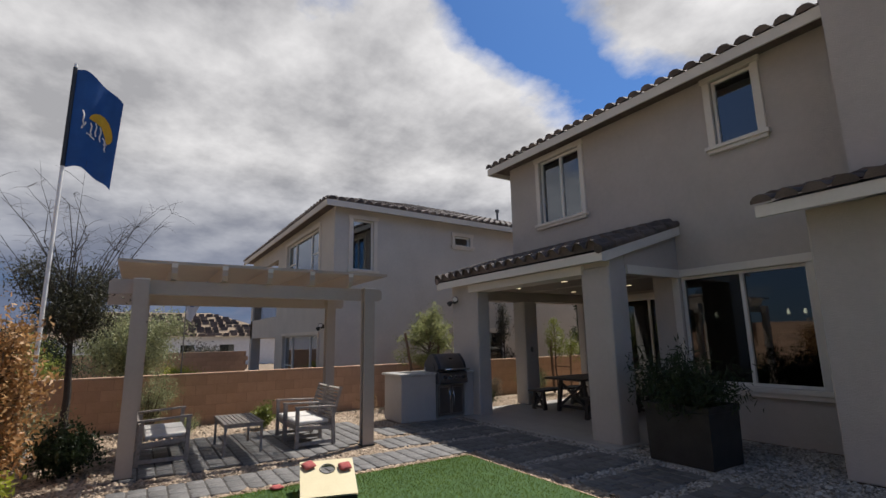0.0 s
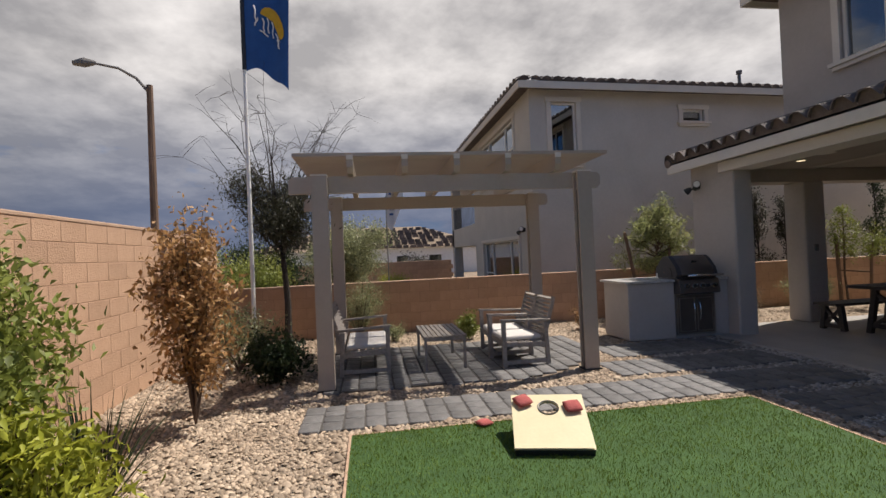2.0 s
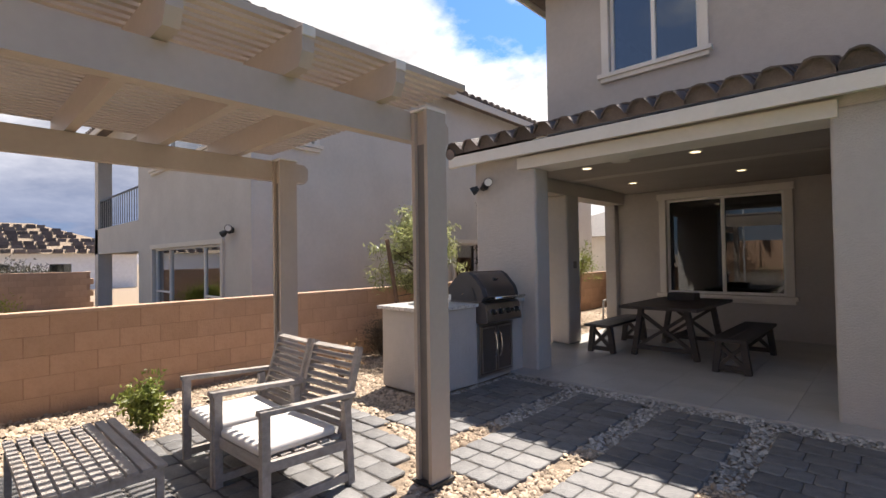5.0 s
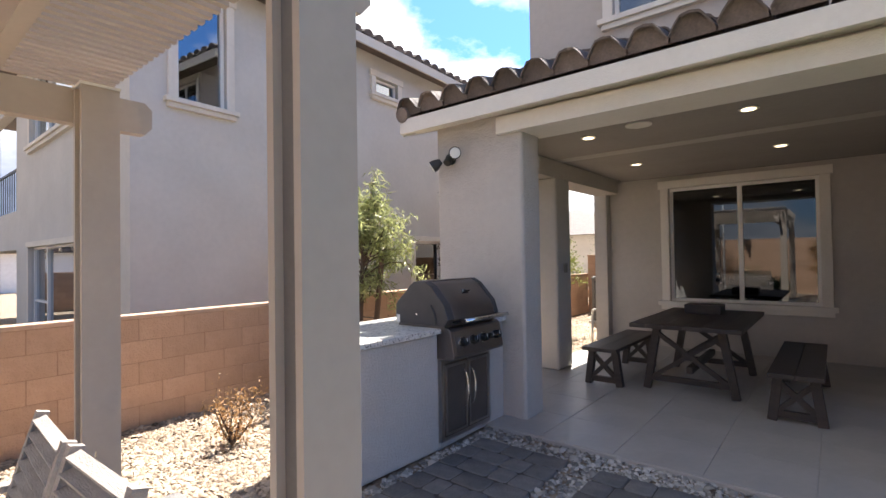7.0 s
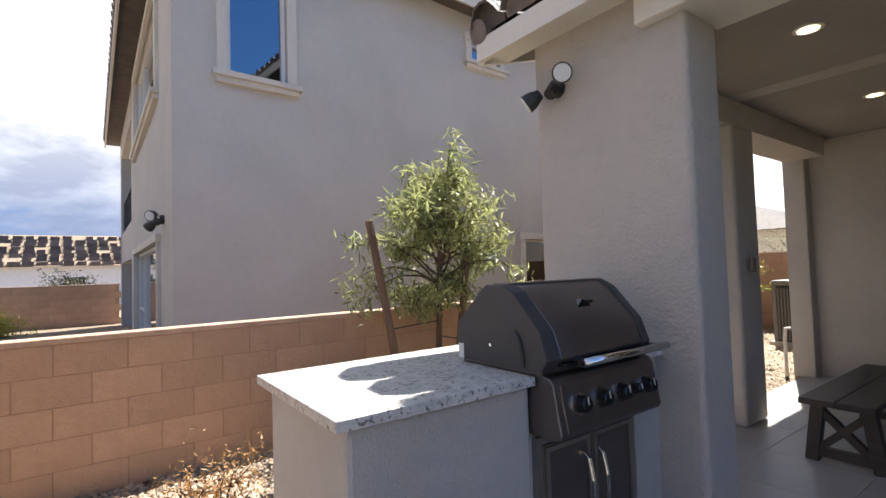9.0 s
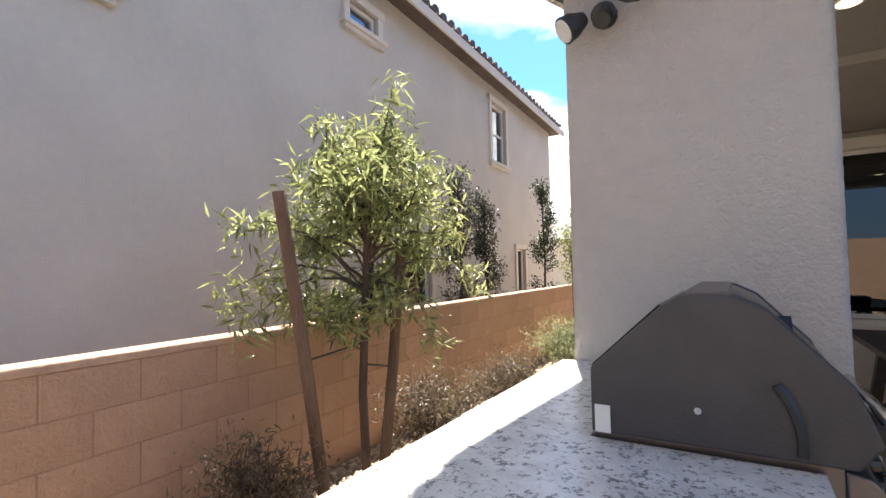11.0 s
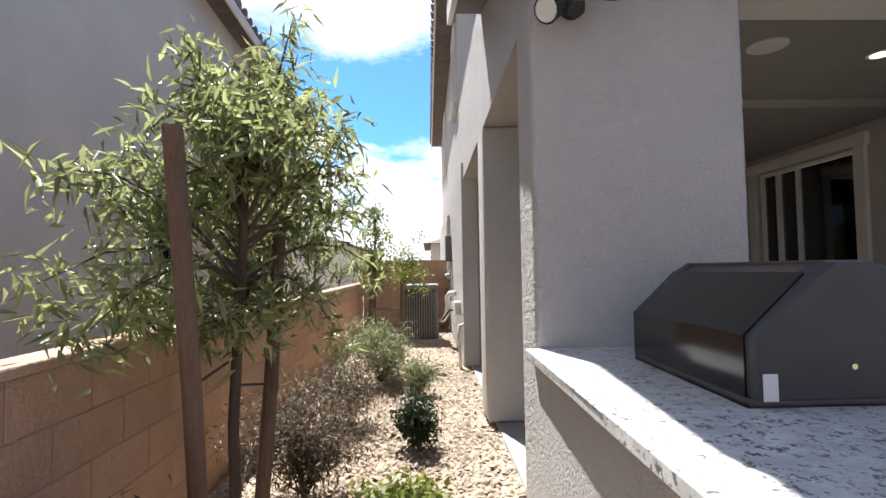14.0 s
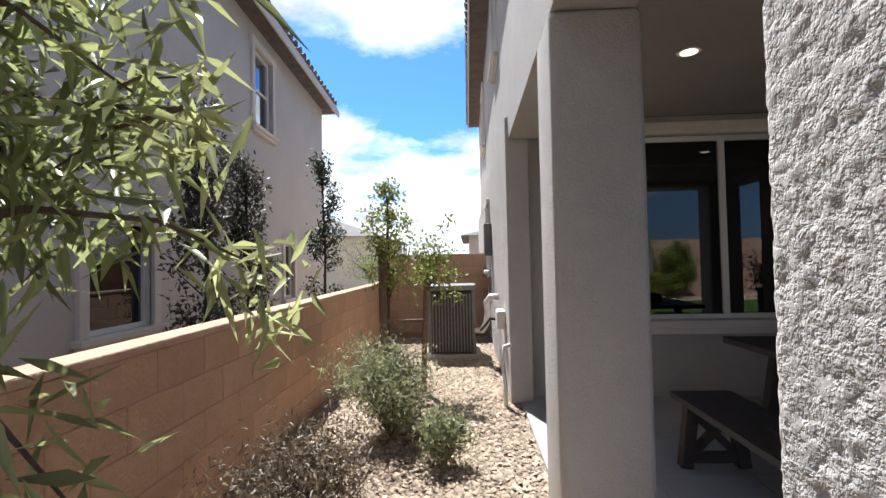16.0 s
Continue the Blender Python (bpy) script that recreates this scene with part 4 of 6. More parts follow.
part("wall", Build().box(-24, -14.5, 27, 38, -.3, 2.6), MAT["trim_nb"], house_b)
part("roof", Build().add([(-24.5, 26.6, 2.6), (-14, 26.6, 2.6), (-14, 38.5, 2.6), (-24.5, 38.5, 2.6), (-19, 31, 4.4), (-19, 34, 4.4)], [(0, 1, 4), (1, 2, 5, 4), (2, 3, 5), (3, 0, 4, 5), (0, 3, 2, 1)]), MAT["tile_nb"], house_b)
part("wall", Build().box(-10, 2, 34, 46, -.3, 2.9), MAT["trim_nb"], house_b)
part("roof", Build().add([(-10.5, 33.5, 2.9), (2.5, 33.5, 2.9), (2.5, 46.5, 2.9), (-10.5, 46.5, 2.9), (-4, 38, 4.6), (-4, 42, 4.6)], [(0, 1, 4), (1, 2, 5, 4), (2, 3, 5), (3, 0, 4, 5), (0, 3, 2, 1)]), MAT["tile_nb"], house_b)
hl = Build()
pts = [(-700 + 40 * math.sin(k * 1.3), -600 + k * 60) for k in range(24)]
hv = []
for k, (x, y) in enumerate(pts):
    hv += [(x, y, -2), (x - 60, y, 16 + 9 * math.sin(k * 1.7) + 6 * math.sin(k * .63))]
hl.add(hv, [(2 * k, 2 * k + 2, 2 * k + 3, 2 * k + 1) for k in range(len(pts) - 1)])
structure("backdrop", hl, MAT["hill"], "low grey hills on the horizon", "hills")

# ---- pergola ----
pg = thing("pergola", (-8.7, 1.55, 0), "taupe aluminium pergola with a slatted top on four square posts", "pergola")
PXF, PXB, PYL, PYR = -7.57, -9.68, -0.05, 3.175
BYR = 3.10
for x in (PXF, PXB):
    for y in ((PYL, PYR) if x == PXF else (0.0, 3.25)):
        post = part("post", Build().box(x - .075, x + .075, y - .06, y + .09, 0, 2.47).box(x - .075, x - .045, y - .09, y - .06, 0, 2.47).box(x + .045, x + .075, y - .09, y - .06, 0, 2.47), MAT["pergola"], pg)
        part("post_cap", Build().box(x - .08, x + .08, y - .095, y + .095, 2.47, 2.485), MAT["trim"], post)
        part("post_foot", Build().box(x - .095, x + .095, y - .11, y + .11, 0, .018), MAT["black"], post)
        # dark plate in the channel stands in for the shade of the recess
        part("channel_shade", Build().box(x - .045, x + .045, y - .064, y - .0605, .02, 2.25), MAT["ac"], post, "dark strip painting the shade inside the post's open channel")
for x, over in ((PXF, .36), (PXB, .46)):
    for dxx in (-.115,):
        o = [(PYL - over, 2.285), (PYL - over, 2.44), (PYL - over + .04, 2.48), (BYR + over - .04, 2.48), (BYR + over, 2.44), (BYR + over, 2.33), (BYR + over - .04, 2.285)]
        part("beam", Build().prism(o, "x", x + dxx - .045, x + dxx + .037), MAT["pergola"], pg)
for y in (.31, .94, 1.56, 2.19, 2.82):
    o = [(-10.4, 2.52), (-10.4, 2.69), (-7.45, 2.69), (-7.45, 2.56), (-7.49, 2.485), (-10.36, 2.485)]
    rf = part("rafter", Build().prism(o, "y", y - .035, y + .035), MAT["pergola"], pg)
    part("rafter_cap", Build().box(-7.45, -7.44, y - .037, y + .037, 2.64, 2.695), MAT["trim"], rf)
k = 0
x = -10.42
while x < -7.48:
    part("slat", Build().box(x, x + .038, -.34, 3.50, 2.691, 2.733), MAT["pergola"], pg)
    x += .082

# ---- patio furniture under the pergola ----


def lounge(width, name, label, category):
    """A low slatted armchair or two-seater facing -y, its base at the origin, with a loose cushion."""
    e = thing(name, (0, 0, 0), label, category)
    hw = width / 2
    for s in (-1, 1):
        part("leg", Build().beam((s * hw, -.30, 0), (s * hw, -.30, .60), .045, .055), MAT["wood_grey"], e, bevel=.004)
        part("leg", Build().beam((s * hw, .30, 0), (s * hw, .27, .56), .045, .055), MAT["wood_grey"], e, bevel=.004)
        part("armrest", Build().beam((s * hw, -.34, .615), (s * hw, .34, .585), .06, .03), MAT["wood_grey"], e, bevel=.004)
        part("stretcher", Build().beam((s * hw, -.30, .06), (s * hw, .30, .06), .035, .05), MAT["wood_grey"], e)
        part("side_rail", Build().beam((s * hw, -.28, .30), (s * hw, .28, .27), .035, .06), MAT["wood_grey"], e)
        part("back_post", Build().beam((s * (hw - .05), .24, .22), (s * (hw - .05), .43, .88), .035, .045), MAT["wood_grey"], e)
    part("front_rail", Build().beam((-hw, -.28, .30), (hw, -.28, .30), .035, .07), MAT["wood_grey"], e)
    for k in range(10):
        t = (k + .5) / 10
        part("back_slat", Build().beam((-hw + .06, .27 + .155 * t, .36 + .52 * t), (hw - .06, .27 + .155 * t, .36 + .52 * t), .046, .014, (0, -.28, .96)), MAT["wood_grey"], e)
    for k in range(6):
        yy = -.24 + k * .09
        part("seat_slat", Build().box(-hw + .02, hw - .02, yy - .033, yy + .033, .315, .332), MAT["wood_grey"], e)
    n = 2 if width > 0.8 else 1
    cw = (width - .06) / n
    for k in range(n):
        x0 = -hw + .03 + k * cw
        part("cushion", Build().box(x0, x0 + cw - .01, -.30, .23, .334, .398), MAT["cushion"], e, "pale cloth seat cushion", bevel=.03, segments=4)
    return e


chair = lounge(.62, "armchair", "weathered grey slatted wooden armchair with pale seat cushion", "chair")
tagged(chair, group="armchairs under the pergola")
chair.location, chair.rotation_euler = (-8.25, 2.46, 0), (0, 0, radians(2))
copy_thing(chair, pose(-8.87, 2.46, 0, 0, 0, -3))
sofa = lounge(1.12, "loveseat", "weathered grey slatted two-seat bench with pale cushions", "bench")
sofa.location, sofa.rotation_euler = (-8.68, .38, 0), (0, 0, radians(180))

tbl = thing("coffee_table", (-8.58, 1.42, 0), "low weathered grey slatted coffee table on thin legs", "table")
for k in range(9):
    yy = 1.14 + k * .064
    part("slat", Build().box(-9.12, -8.04, yy, yy + .050, .432, .45), MAT["wood_grey"], tbl, bevel=.003)
part("apron", Build().box(-9.10, -8.06, 1.15, 1.18, .385, .431).box(-9.10, -8.06, 1.66, 1.69, .385, .431).box(-9.10, -9.07, 1.18, 1.66, .385, .431).box(-8.09, -8.06, 1.18, 1.66, .385, .431), MAT["wood_grey"], tbl)
for x in (-9.085, -8.075):
    for y in (1.165, 1.675):
        part("leg", Build().beam((x, y, 0), (x, y, .385), .034, .034), MAT["wood_grey"], tbl)

# ---- bag-toss board on the lawn ----
cb = thing("bag_toss_board", (-5.45, 1.8, 0), "pale yellow tilted bag-toss board standing on the lawn", "game board")
A, B = Vector((-5.20, 1.76, .075)), Vector((-5.73, 1.90, .30))
ax = (B - A)
ln = 0.56 * 1.15
sx = Vector((ax.x, ax.y, 0)).normalized()
sy = Vector((-sx.y, sx.x, 0))
tiltm = Matrix((ax.normalized(), sy, ax.normalized().cross(sy))).transposed().to_4x4()
bm_m = Matrix.Translation(A) @ tiltm
L, W = ax.length, .58
ring = 20
hx, hr = L - .16, .075
top = Build()
outer, inner = [], []
for k in range(ring):
    a = 2 * math.pi * k / ring
    c, s = math.cos(a), math.sin(a)
    inner.append((hx + hr * c, hr * s))
    kx = ((L - hx) if c > 0 else hx) / max(abs(c), 1e-6)
    ky = (W / 2) / max(abs(s), 1e-6)
    r = min(kx, ky)
    outer.append((hx + r * c, r * s))
corners = [(L, W / 2), (0, W / 2), (0, -W / 2), (L, -W / 2)]
for z in (0, -.018):
    pv = [bm_m @ Vector((x, y, z)) for x, y in outer + inner]
    top.add(pv, [(k, (k + 1) % ring, ring + (k + 1) % ring, ring + k) for k in range(ring)])
for cx, cy in corners:
    near = sorted(range(ring), key=lambda i: (outer[i][0] - cx) ** 2 + (outer[i][1] - cy) ** 2)[:2]
    for z in (0, -.018):
        top.add([bm_m @ Vector((*outer[near[0]], z)), bm_m @ Vector((cx, cy, z)), bm_m @ Vector((*outer[near[1]], z))], [(0, 1, 2)])
top.add([bm_m @ Vector((x, y, z)) for z in (0, -.018) for x, y in inner], [(k, (k + 1) % ring, ring + (k + 1) % ring, ring + k) for k in range(ring)])
deck = part("deck", top, MAT["board"], cb)
part("hole_rim", Build().tube([bm_m @ Vector((hx + (hr + .006) * math.cos(2 * math.pi * k / 20), (hr + .006) * math.sin(2 * math.pi * k / 20), .001)) for k in range(21)], .006, 5), MAT["black"], deck)
fr = Build()
for y in (-W / 2 + .012, W / 2 - .012):
    fr.box(0, L, y - .01, y + .01, -.075, -.0185, bm_m)
fr.box(0, .02, -W / 2 + .022, W / 2 - .022, -.075, -.0185, bm_m).box(L - .02, L, -W / 2 + .022, W / 2 - .022, -.075, -.0185, bm_m)
part("side_frame", fr, MAT["black"], cb)
for y in (-W / 2 + .04, W / 2 - .04):
    p = bm_m @ Vector((L - .06, y, -.04))
    part("leg", Build().beam(p, (p.x - .03, p.y, 0.0), .03, .04), MAT["black"], cb)


def bean_bag(m, seed):
    rnd = random.Random(seed)
    b = Build()
    n = 6
    v = []
    for top_side in (1, -1):
        for i in range(n + 1):
            for j in range(n + 1):
                u, w2 = i / n * 2 - 1, j / n * 2 - 1
                t = (1 - u ** 4) * (1 - w2 ** 4)
                v.append(m @ Vector((u * .07 * (1 - .1 * w2 * w2), w2 * .07 * (1 - .1 * u * u), .024 + top_side * .022 * t + rnd.uniform(-.003, .003) * t)))
    q = (n + 1) ** 2
    f = []
    for i in range(n):
        for j in range(n):
            a = i * (n + 1) + j
            f += [(a, a + 1, a + n + 2, a + n + 1), (q + a, q + a + n + 1, q + a + n + 2, q + a + 1)]
    b.add(v, f)
    ob = new("bean_bag", mesh_of("bean_bag", b, MAT["bag"], smooth=True))
    return tagged(ob, "red cloth bean bag", "bean bag", "bean bags of the lawn game")


tagged(bean_bag(bm_m @ Matrix.Translation((L - .10, .20, 0)) @ Matrix.Rotation(.5, 4, "Z"), 1), "red cloth bean bag lying on the board")
tagged(bean_bag(bm_m @ Matrix.Translation((L - .17, -.19, 0)) @ Matrix.Rotation(.2, 4, "Z"), 2), "red cloth bean bag lying on the board")
tagged(bean_bag(pose(-5.98, 1.42, .005, 0, 0, 20), 3), "red cloth bean bag dropped behind the board")

# ---- grill island ----
isl = thing("grill_island", (-9.3, 5.4, 0), "grey stucco barbecue island with a speckled granite top", "counter")
part("base", Build().box(-9.71, -8.93, 4.49, 5.30, 0, .905).box(-9.71, -9.45, 5.30, 6.25, 0, .905).box(-9.45, -8.93, 5.30, 6.25, 0, .70).box(-9.45, -8.93, 5.99, 6.25, .70, .905), MAT["stucco"], isl, bevel=0.02)
part("worktop", Build().box(-9.745, -8.89, 4.44, 5.295, .907, .945).box(-9.745, -9.37, 5.295, 6.248, .907, .945).box(-9.37, -8.89, 5.99, 6.248, .907, .945), MAT["granite"], isl, "pale granite top with dark flecks", bevel=0.004)

gr = thing("gas_grill", (-9.1, 5.7, .71), "dark steel built-in gas grill with a closed hood", "grill")
GY0, GY1 = 5.305, 5.985
part("firebox", Build().box(-9.36, -8.86, GY0, GY1, .705, .965), MAT["hood"], gr)
side = [(-9.36, .966), (-9.36, 1.125), (-9.19, 1.285), (-9.15, 1.31), (-9.04, 1.31), (-8.98, 1.28), (-8.84, 1.13), (-8.80, 1.02), (-8.84, .966)]
hood = part("hood", Build().prism([(x + (.004 if x < -9.1 else -.004), z - .004 if z > 1 else z) for x, z in side], "y", GY0 + .05, GY1 - .05), MAT["hood"], gr, "dark brushed steel grill hood", bevel=.012, segments=3)
for y0, y1 in ((GY0 - .035, GY0 + .05), (GY1 - .05, GY1)):
    part("end_cap", Build().prism(side, "y", y0, y1), MAT["grill_side"], hood, bevel=.006)
arc = [(-9.1 + .17 * math.cos(a), GY0 - .039, 1.0 + .19 * math.sin(a)) for a in [-.1 + .1 * k for k in range(9)]]
part("hinge_slot", Build().tube(arc, .011, 6), MAT["black"], hood)
part("bolt", Build().tube([(-9.12, GY0 - .033, 1.05), (-9.12, GY0 - .043, 1.05)], .008, 8), MAT["chrome"], hood)
part("back_panel", Build().prism([(-9.36, .966), (-9.36, 1.123), (-9.195, 1.28), (-9.199, 1.285), (-9.366, 1.126), (-9.366, .966)], "y", GY0 + .01, GY1 - .01), MAT["grill_black"], hood)
part("lid_lip", Build().box(-9.145, -9.05, GY0 + .004, GY1 - .004, 1.304, 1.316), MAT["hood"], hood, "brushed steel strip along the top", bevel=.003)
part("tag", Build().box(-9.35, -9.313, GY0 - .039, GY0 - .036, .968, 1.035), MAT["white"], hood, "pale paper tag on the corner")
part("badge", Build().box(-8.945, -8.925, 5.66, 5.73, 1.205, 1.225), MAT["grill_black"], hood)
part("thermometer", Build().prism([(5.60, 1.195), (5.64, 1.235), (5.69, 1.22), (5.70, 1.17), (5.66, 1.15)], "x", -8.958, -8.912), MAT["grill_black"], hood, bevel=.003)
part("lid_lip", Build().box(-8.838, -8.79, GY0 + .052, GY1 - .052, .985, 1.0), MAT["grill_black"], hood, "dark lower edge of the lid", bevel=.004)
part("handle", Build().tube([(-8.745, GY0 + .12, 1.0), (-8.742, 5.65, 1.003), (-8.745, GY1 + .05, 1.0)], .017, 12), MAT["chrome"], gr, "bright steel bar handle", smooth=True)
for y in (GY0 + .15, GY1 - .01):
    part("handle_bracket", Build().box(-8.86, -8.75, y - .018, y + .018, .978, 1.012), MAT["black"], gr, bevel=.005)
panel = part("control_panel", Build().prism([(-8.86, .70), (-8.775, .715), (-8.765, .735), (-8.80, .925), (-8.815, .945), (-8.86, .955)], "y", GY0 - .01, GY1 + .01), MAT["hood"], gr, bevel=.005)
part("seam", Build().beam((-8.766, GY0 + .03, .74), (-8.798, GY0 + .03, .92), .004, .004), MAT["chrome"], panel)
for y, q in ((5.42, .036), (5.56, .036), (5.70, .036), (5.79, .024), (5.89, .036)):
    a, n_k = Vector((-8.782, y, .835)), Vector((.983, 0, .182))
    part("knob_ring", Build().tube([a - n_k * .004, a + n_k * .008], [q * 1.28, q * 1.22], 20), MAT["chrome"], panel)
    kn = part("knob", Build().tube([a, a + n_k * .03, a + n_k * .048, a + n_k * .052], [q, q * .92, q * .84, q * .7], 16), MAT["grill_black"], panel)
    part("pointer", Build().beam(a + n_k * .053 + Vector((0, 0, -.004)), a + n_k * .053 + Vector((-.004, 0, q * .75)), .004, .003), MAT["white"], kn)
dr = thing("grill_cabinet", (-8.92, 5.7, 0), "dark steel double-door cabinet built into the barbecue island", "cabinet")
part("frame", Build().wall("x", -8.935, .03, GY0, GY1, .05, .69, [(GY0 + .03, GY1 - .03, .08, .66)]), MAT["steel"], dr)
for y0, y1, hy in ((GY0 + .032, 5.643, 5.595), (5.647, GY1 - .032, 5.695)):
    d = part("door", Build().box(-8.935, -8.90, y0, y1, .082, .658), MAT["hood"], dr, bevel=.004)
    part("door_edge", Build().wall("x", -8.899, .006, y0 + .012, y1 - .012, .095, .645, [(y0 + .03, y1 - .03, .113, .627)]), MAT["steel"], d)
    part("handle", Build().tube([(-8.90, hy, .27), (-8.875, hy, .29), (-8.855, hy, .38), (-8.855, hy, .46), (-8.875, hy, .55), (-8.90, hy, .57)], .009, 8), MAT["chrome"], d)

# ---- dining set ----


def trestle(e, cx, cy, w, h, mat):
    """An A-shaped end frame across x with crossed braces."""
    part("leg", Build().beam((cx - w * .5, cy, 0.02), (cx - w * .36, cy, h), .075, .075), mat, e, bevel=.004)
    part("leg", Build().beam((cx + w * .5, cy, 0.02), (cx + w * .36, cy, h), .075, .075), mat, e, bevel=.004)
    part("cross_brace", Build().beam((cx - w * .42, cy, h * .22), (cx + w * .36, cy, h * .88), .045, .045), mat, e)
    part("cross_brace", Build().beam((cx + w * .42, cy, h * .22), (cx - w * .36, cy, h * .88), .046, .046), mat, e)
    part("rail", Build().beam((cx - w * .46, cy, h * .2), (cx + w * .46, cy, h * .2), .05, .06), mat, e)


dt = thing("dining_table", (-7.72, 8.6, .02), "dark-stained trestle dining table on the patio", "table")
for k in range(6):
    x0 = -8.24 + k * .175
    part("top_plank", Build().box(x0, x0 + .173, 7.70, 9.55, .72, .765), MAT["wood_dark"], dt, bevel=.004)
trestle(dt, -7.72, 8.0, .86, .72, MAT["wood_dark"])
trestle(dt, -7.72, 9.25, .86, .72, MAT["wood_dark"])
part("stretcher", Build().beam((-7.72, 8.0, .26), (-7.72, 9.25, .26), .06, .07), MAT["wood_dark"], dt)


def bench(x, y0, y1, label):
    e = thing("bench", (x, (y0 + y1) / 2, .02), label, "bench", "benches at the dining table")
    for s in (-.1, .1):
        part("seat_plank", Build().box(x + s - .098, x + s + .098, y0, y1, .42, .46), MAT["wood_dark"], e, bevel=.004)
    for y in (y0 + .16, y1 - .16):
        trestle(e, x, y, .36, .42, MAT["wood_dark"])
    return e


bench(-8.57, 7.66, 9.22, "dark-stained wooden bench with crossed braces beside the table")
bench(-6.78, 7.4, 9.30, "dark-stained wooden bench with crossed braces beside the table")
tray = thing("serving_box", (-7.75, 9.0, .765), "dark wooden box on the dining table", "box")
part("box_body", Build().box(-7.95, -7.55, 8.86, 9.14, .766, .88), MAT["wood_dark"], tray, bevel=.01)

for x, y in ((-8.48, 7.28), (-8.58, 9.18), (-7.04, 7.25), (-6.95, 9.18)):
    e = thing("recessed_light", (x, y, 2.74), "small round recessed ceiling light, switched on", "ceiling light", "patio ceiling lights")
    part("ring", Build().tube([(x, y, 2.745), (x, y, 2.736)], [.075, .08], 20), MAT["trim"], e)
    part("lens", Build().tube([(x, y, 2.737), (x, y, 2.732)], .056, 20), MAT["lamp"], e)
e = thing("ceiling_speaker", (-7.92, 7.13, 2.74), "round white speaker flush in the patio ceiling", "speaker")
part("grille", Build().tube([(-7.92, 7.13, 2.745), (-7.92, 7.13, 2.735)], .12, 24), MAT["trim"], e)

# ---- planter by the big window ----
pl_ = thing("planter", (-4.02, 6.3, 0), "large dark square planter with a spreading evergreen shrub", "planter")
pot = Build()
PR = [(-4.47, 5.95), (-3.58, 5.95), (-3.58, 6.66), (-4.47, 6.66)]
pcx, pcy = -4.025, 6.305
levels = ((0, .97, 0), (1.0, 1.0, .66), (1.0, 1.03, .665), (1.0, 1.03, .74), (1.0, .93, .74), (1.0, .93, .64))
pot.add([(pcx + (x - pcx) * k, pcy + (y - pcy) * k, z) for _, k, z in levels for x, y in PR],
        [(3, 2, 1, 0)] + [(r * 4 + c, r * 4 + (c + 1) % 4, r * 4 + 4 + (c + 1) % 4, r * 4 + 4 + c) for r in range(5) for c in range(4)] + [(20, 21, 22, 23)])
part("pot", pot, MAT["pot"], pl_, bevel=.012)
bb, tips = branches((-4.02, 6.3, .6), 16, .62, .46, 31, .012, up=.35)
part("stem", bb, MAT["bark_dark"], pl_, kind="stuff")
part("foliage", leaf_cloud("leaves", tips, MAT["leaf_dark"], 26, .075, .10, .020), None, pl_, kind="stuff")

# ---- plants ----


def shrub(name, root, stems, reach, height, seed, leaf, per, spread, length, width, label, bark="bark", droop=0.0, fork=3, trunk=.012, tilt=.9, up=.7):
    e = thing(name, root, label, "shrub")
    b, tips = branches(root, stems, reach, height, seed, trunk, fork=fork, up=up)
    part("stem", b, MAT[bark], e, kind="stuff")
    part("foliage", leaf_cloud("leaves", tips, MAT[leaf], per, spread, length, width, tilt, droop), None, e, kind="stuff")
    return e


shrub("evergreen_bush", (-4.05, -1.5, 0), 26, .50, 1.85, 11, "leaf_bush", 84, .075, .056, .026, "tall dense green bush beside the block wall", fork=5)
shrub("evergreen_bush", (-2.8, -1.5, 0), 22, .5, 1.8, 12, "leaf_bush", 70, .08, .058, .026, "tall dense green bush beside the block wall", fork=5)
shrub("golden_shrub", (-3.95, -.85, 0), 14, .30, .90, 13, "leaf_gold", 26, .05, .06, .022, "low yellow-green shrub at the gravel border", fork=4)
shrub("evergreen_bush", (-3.2, -1.0, 0), 10, .3, .75, 14, "leaf_bush", 26, .06, .065, .024, "low green bush at the gravel border", fork=4)
shrub("rust_shrub", (-6.75, -1.2, 0), 15, .45, 2.0, 15, "leaf_rust", 14, .065, .07, .032, "tall upright shrub with dry orange leaves", fork=6, up=1.6)
shrub("green_shrub", (-8.1, -.72, 0), 9, .34, .5, 16, "leaf_dark", 34, .06, .06, .028, "small dark green shrub near the pergola post", fork=3)
shrub("green_shrub", (-8.9, -1.35, 0), 9, .5, .9, 17, "leaf_sage", 18, .07, .05, .02, "thin grey-green shrub by the flagpole", fork=4)
shrub("sage_shrub", (-10.95, .25, 0), 12, .38, 1.05, 18, "leaf_sage", 26, .06, .05, .010, "feathery pale sage shrub before the wall", fork=4)
shrub("green_shrub", (-10.2, 2.17, 0), 8, .15, .42, 19, "leaf_bush", 18, .04, .06, .025, "small bright green shrub by the pavers", fork=2)
shrub("green_shrub", (-10.5, .85, 0), 7, .2, .22, 20, "leaf_sage", 14, .04, .05, .012, "tiny grey-green shrub in the gravel", fork=2)
shrub("green_shrub", (-10.35, 4.35, 0), 8, .26, .36, 21, "leaf_rust", 9, .05, .04, .012, "small dry rust-brown shrub near the barbecue island", fork=2)
shrub("dry_shrub", (-9.55, 3.1, 0), 9, .24, .4, 22, "leaf_dry", 8, .05, .05, .008, "small dry brown shrub in the gravel", fork=4)
shrub("dry_shrub", (-11.1, 5.6, 0), 14, .26, .45, 23, "leaf_dry", 10, .06, .05, .010, "dry brown desert shrub below the wall", fork=5)
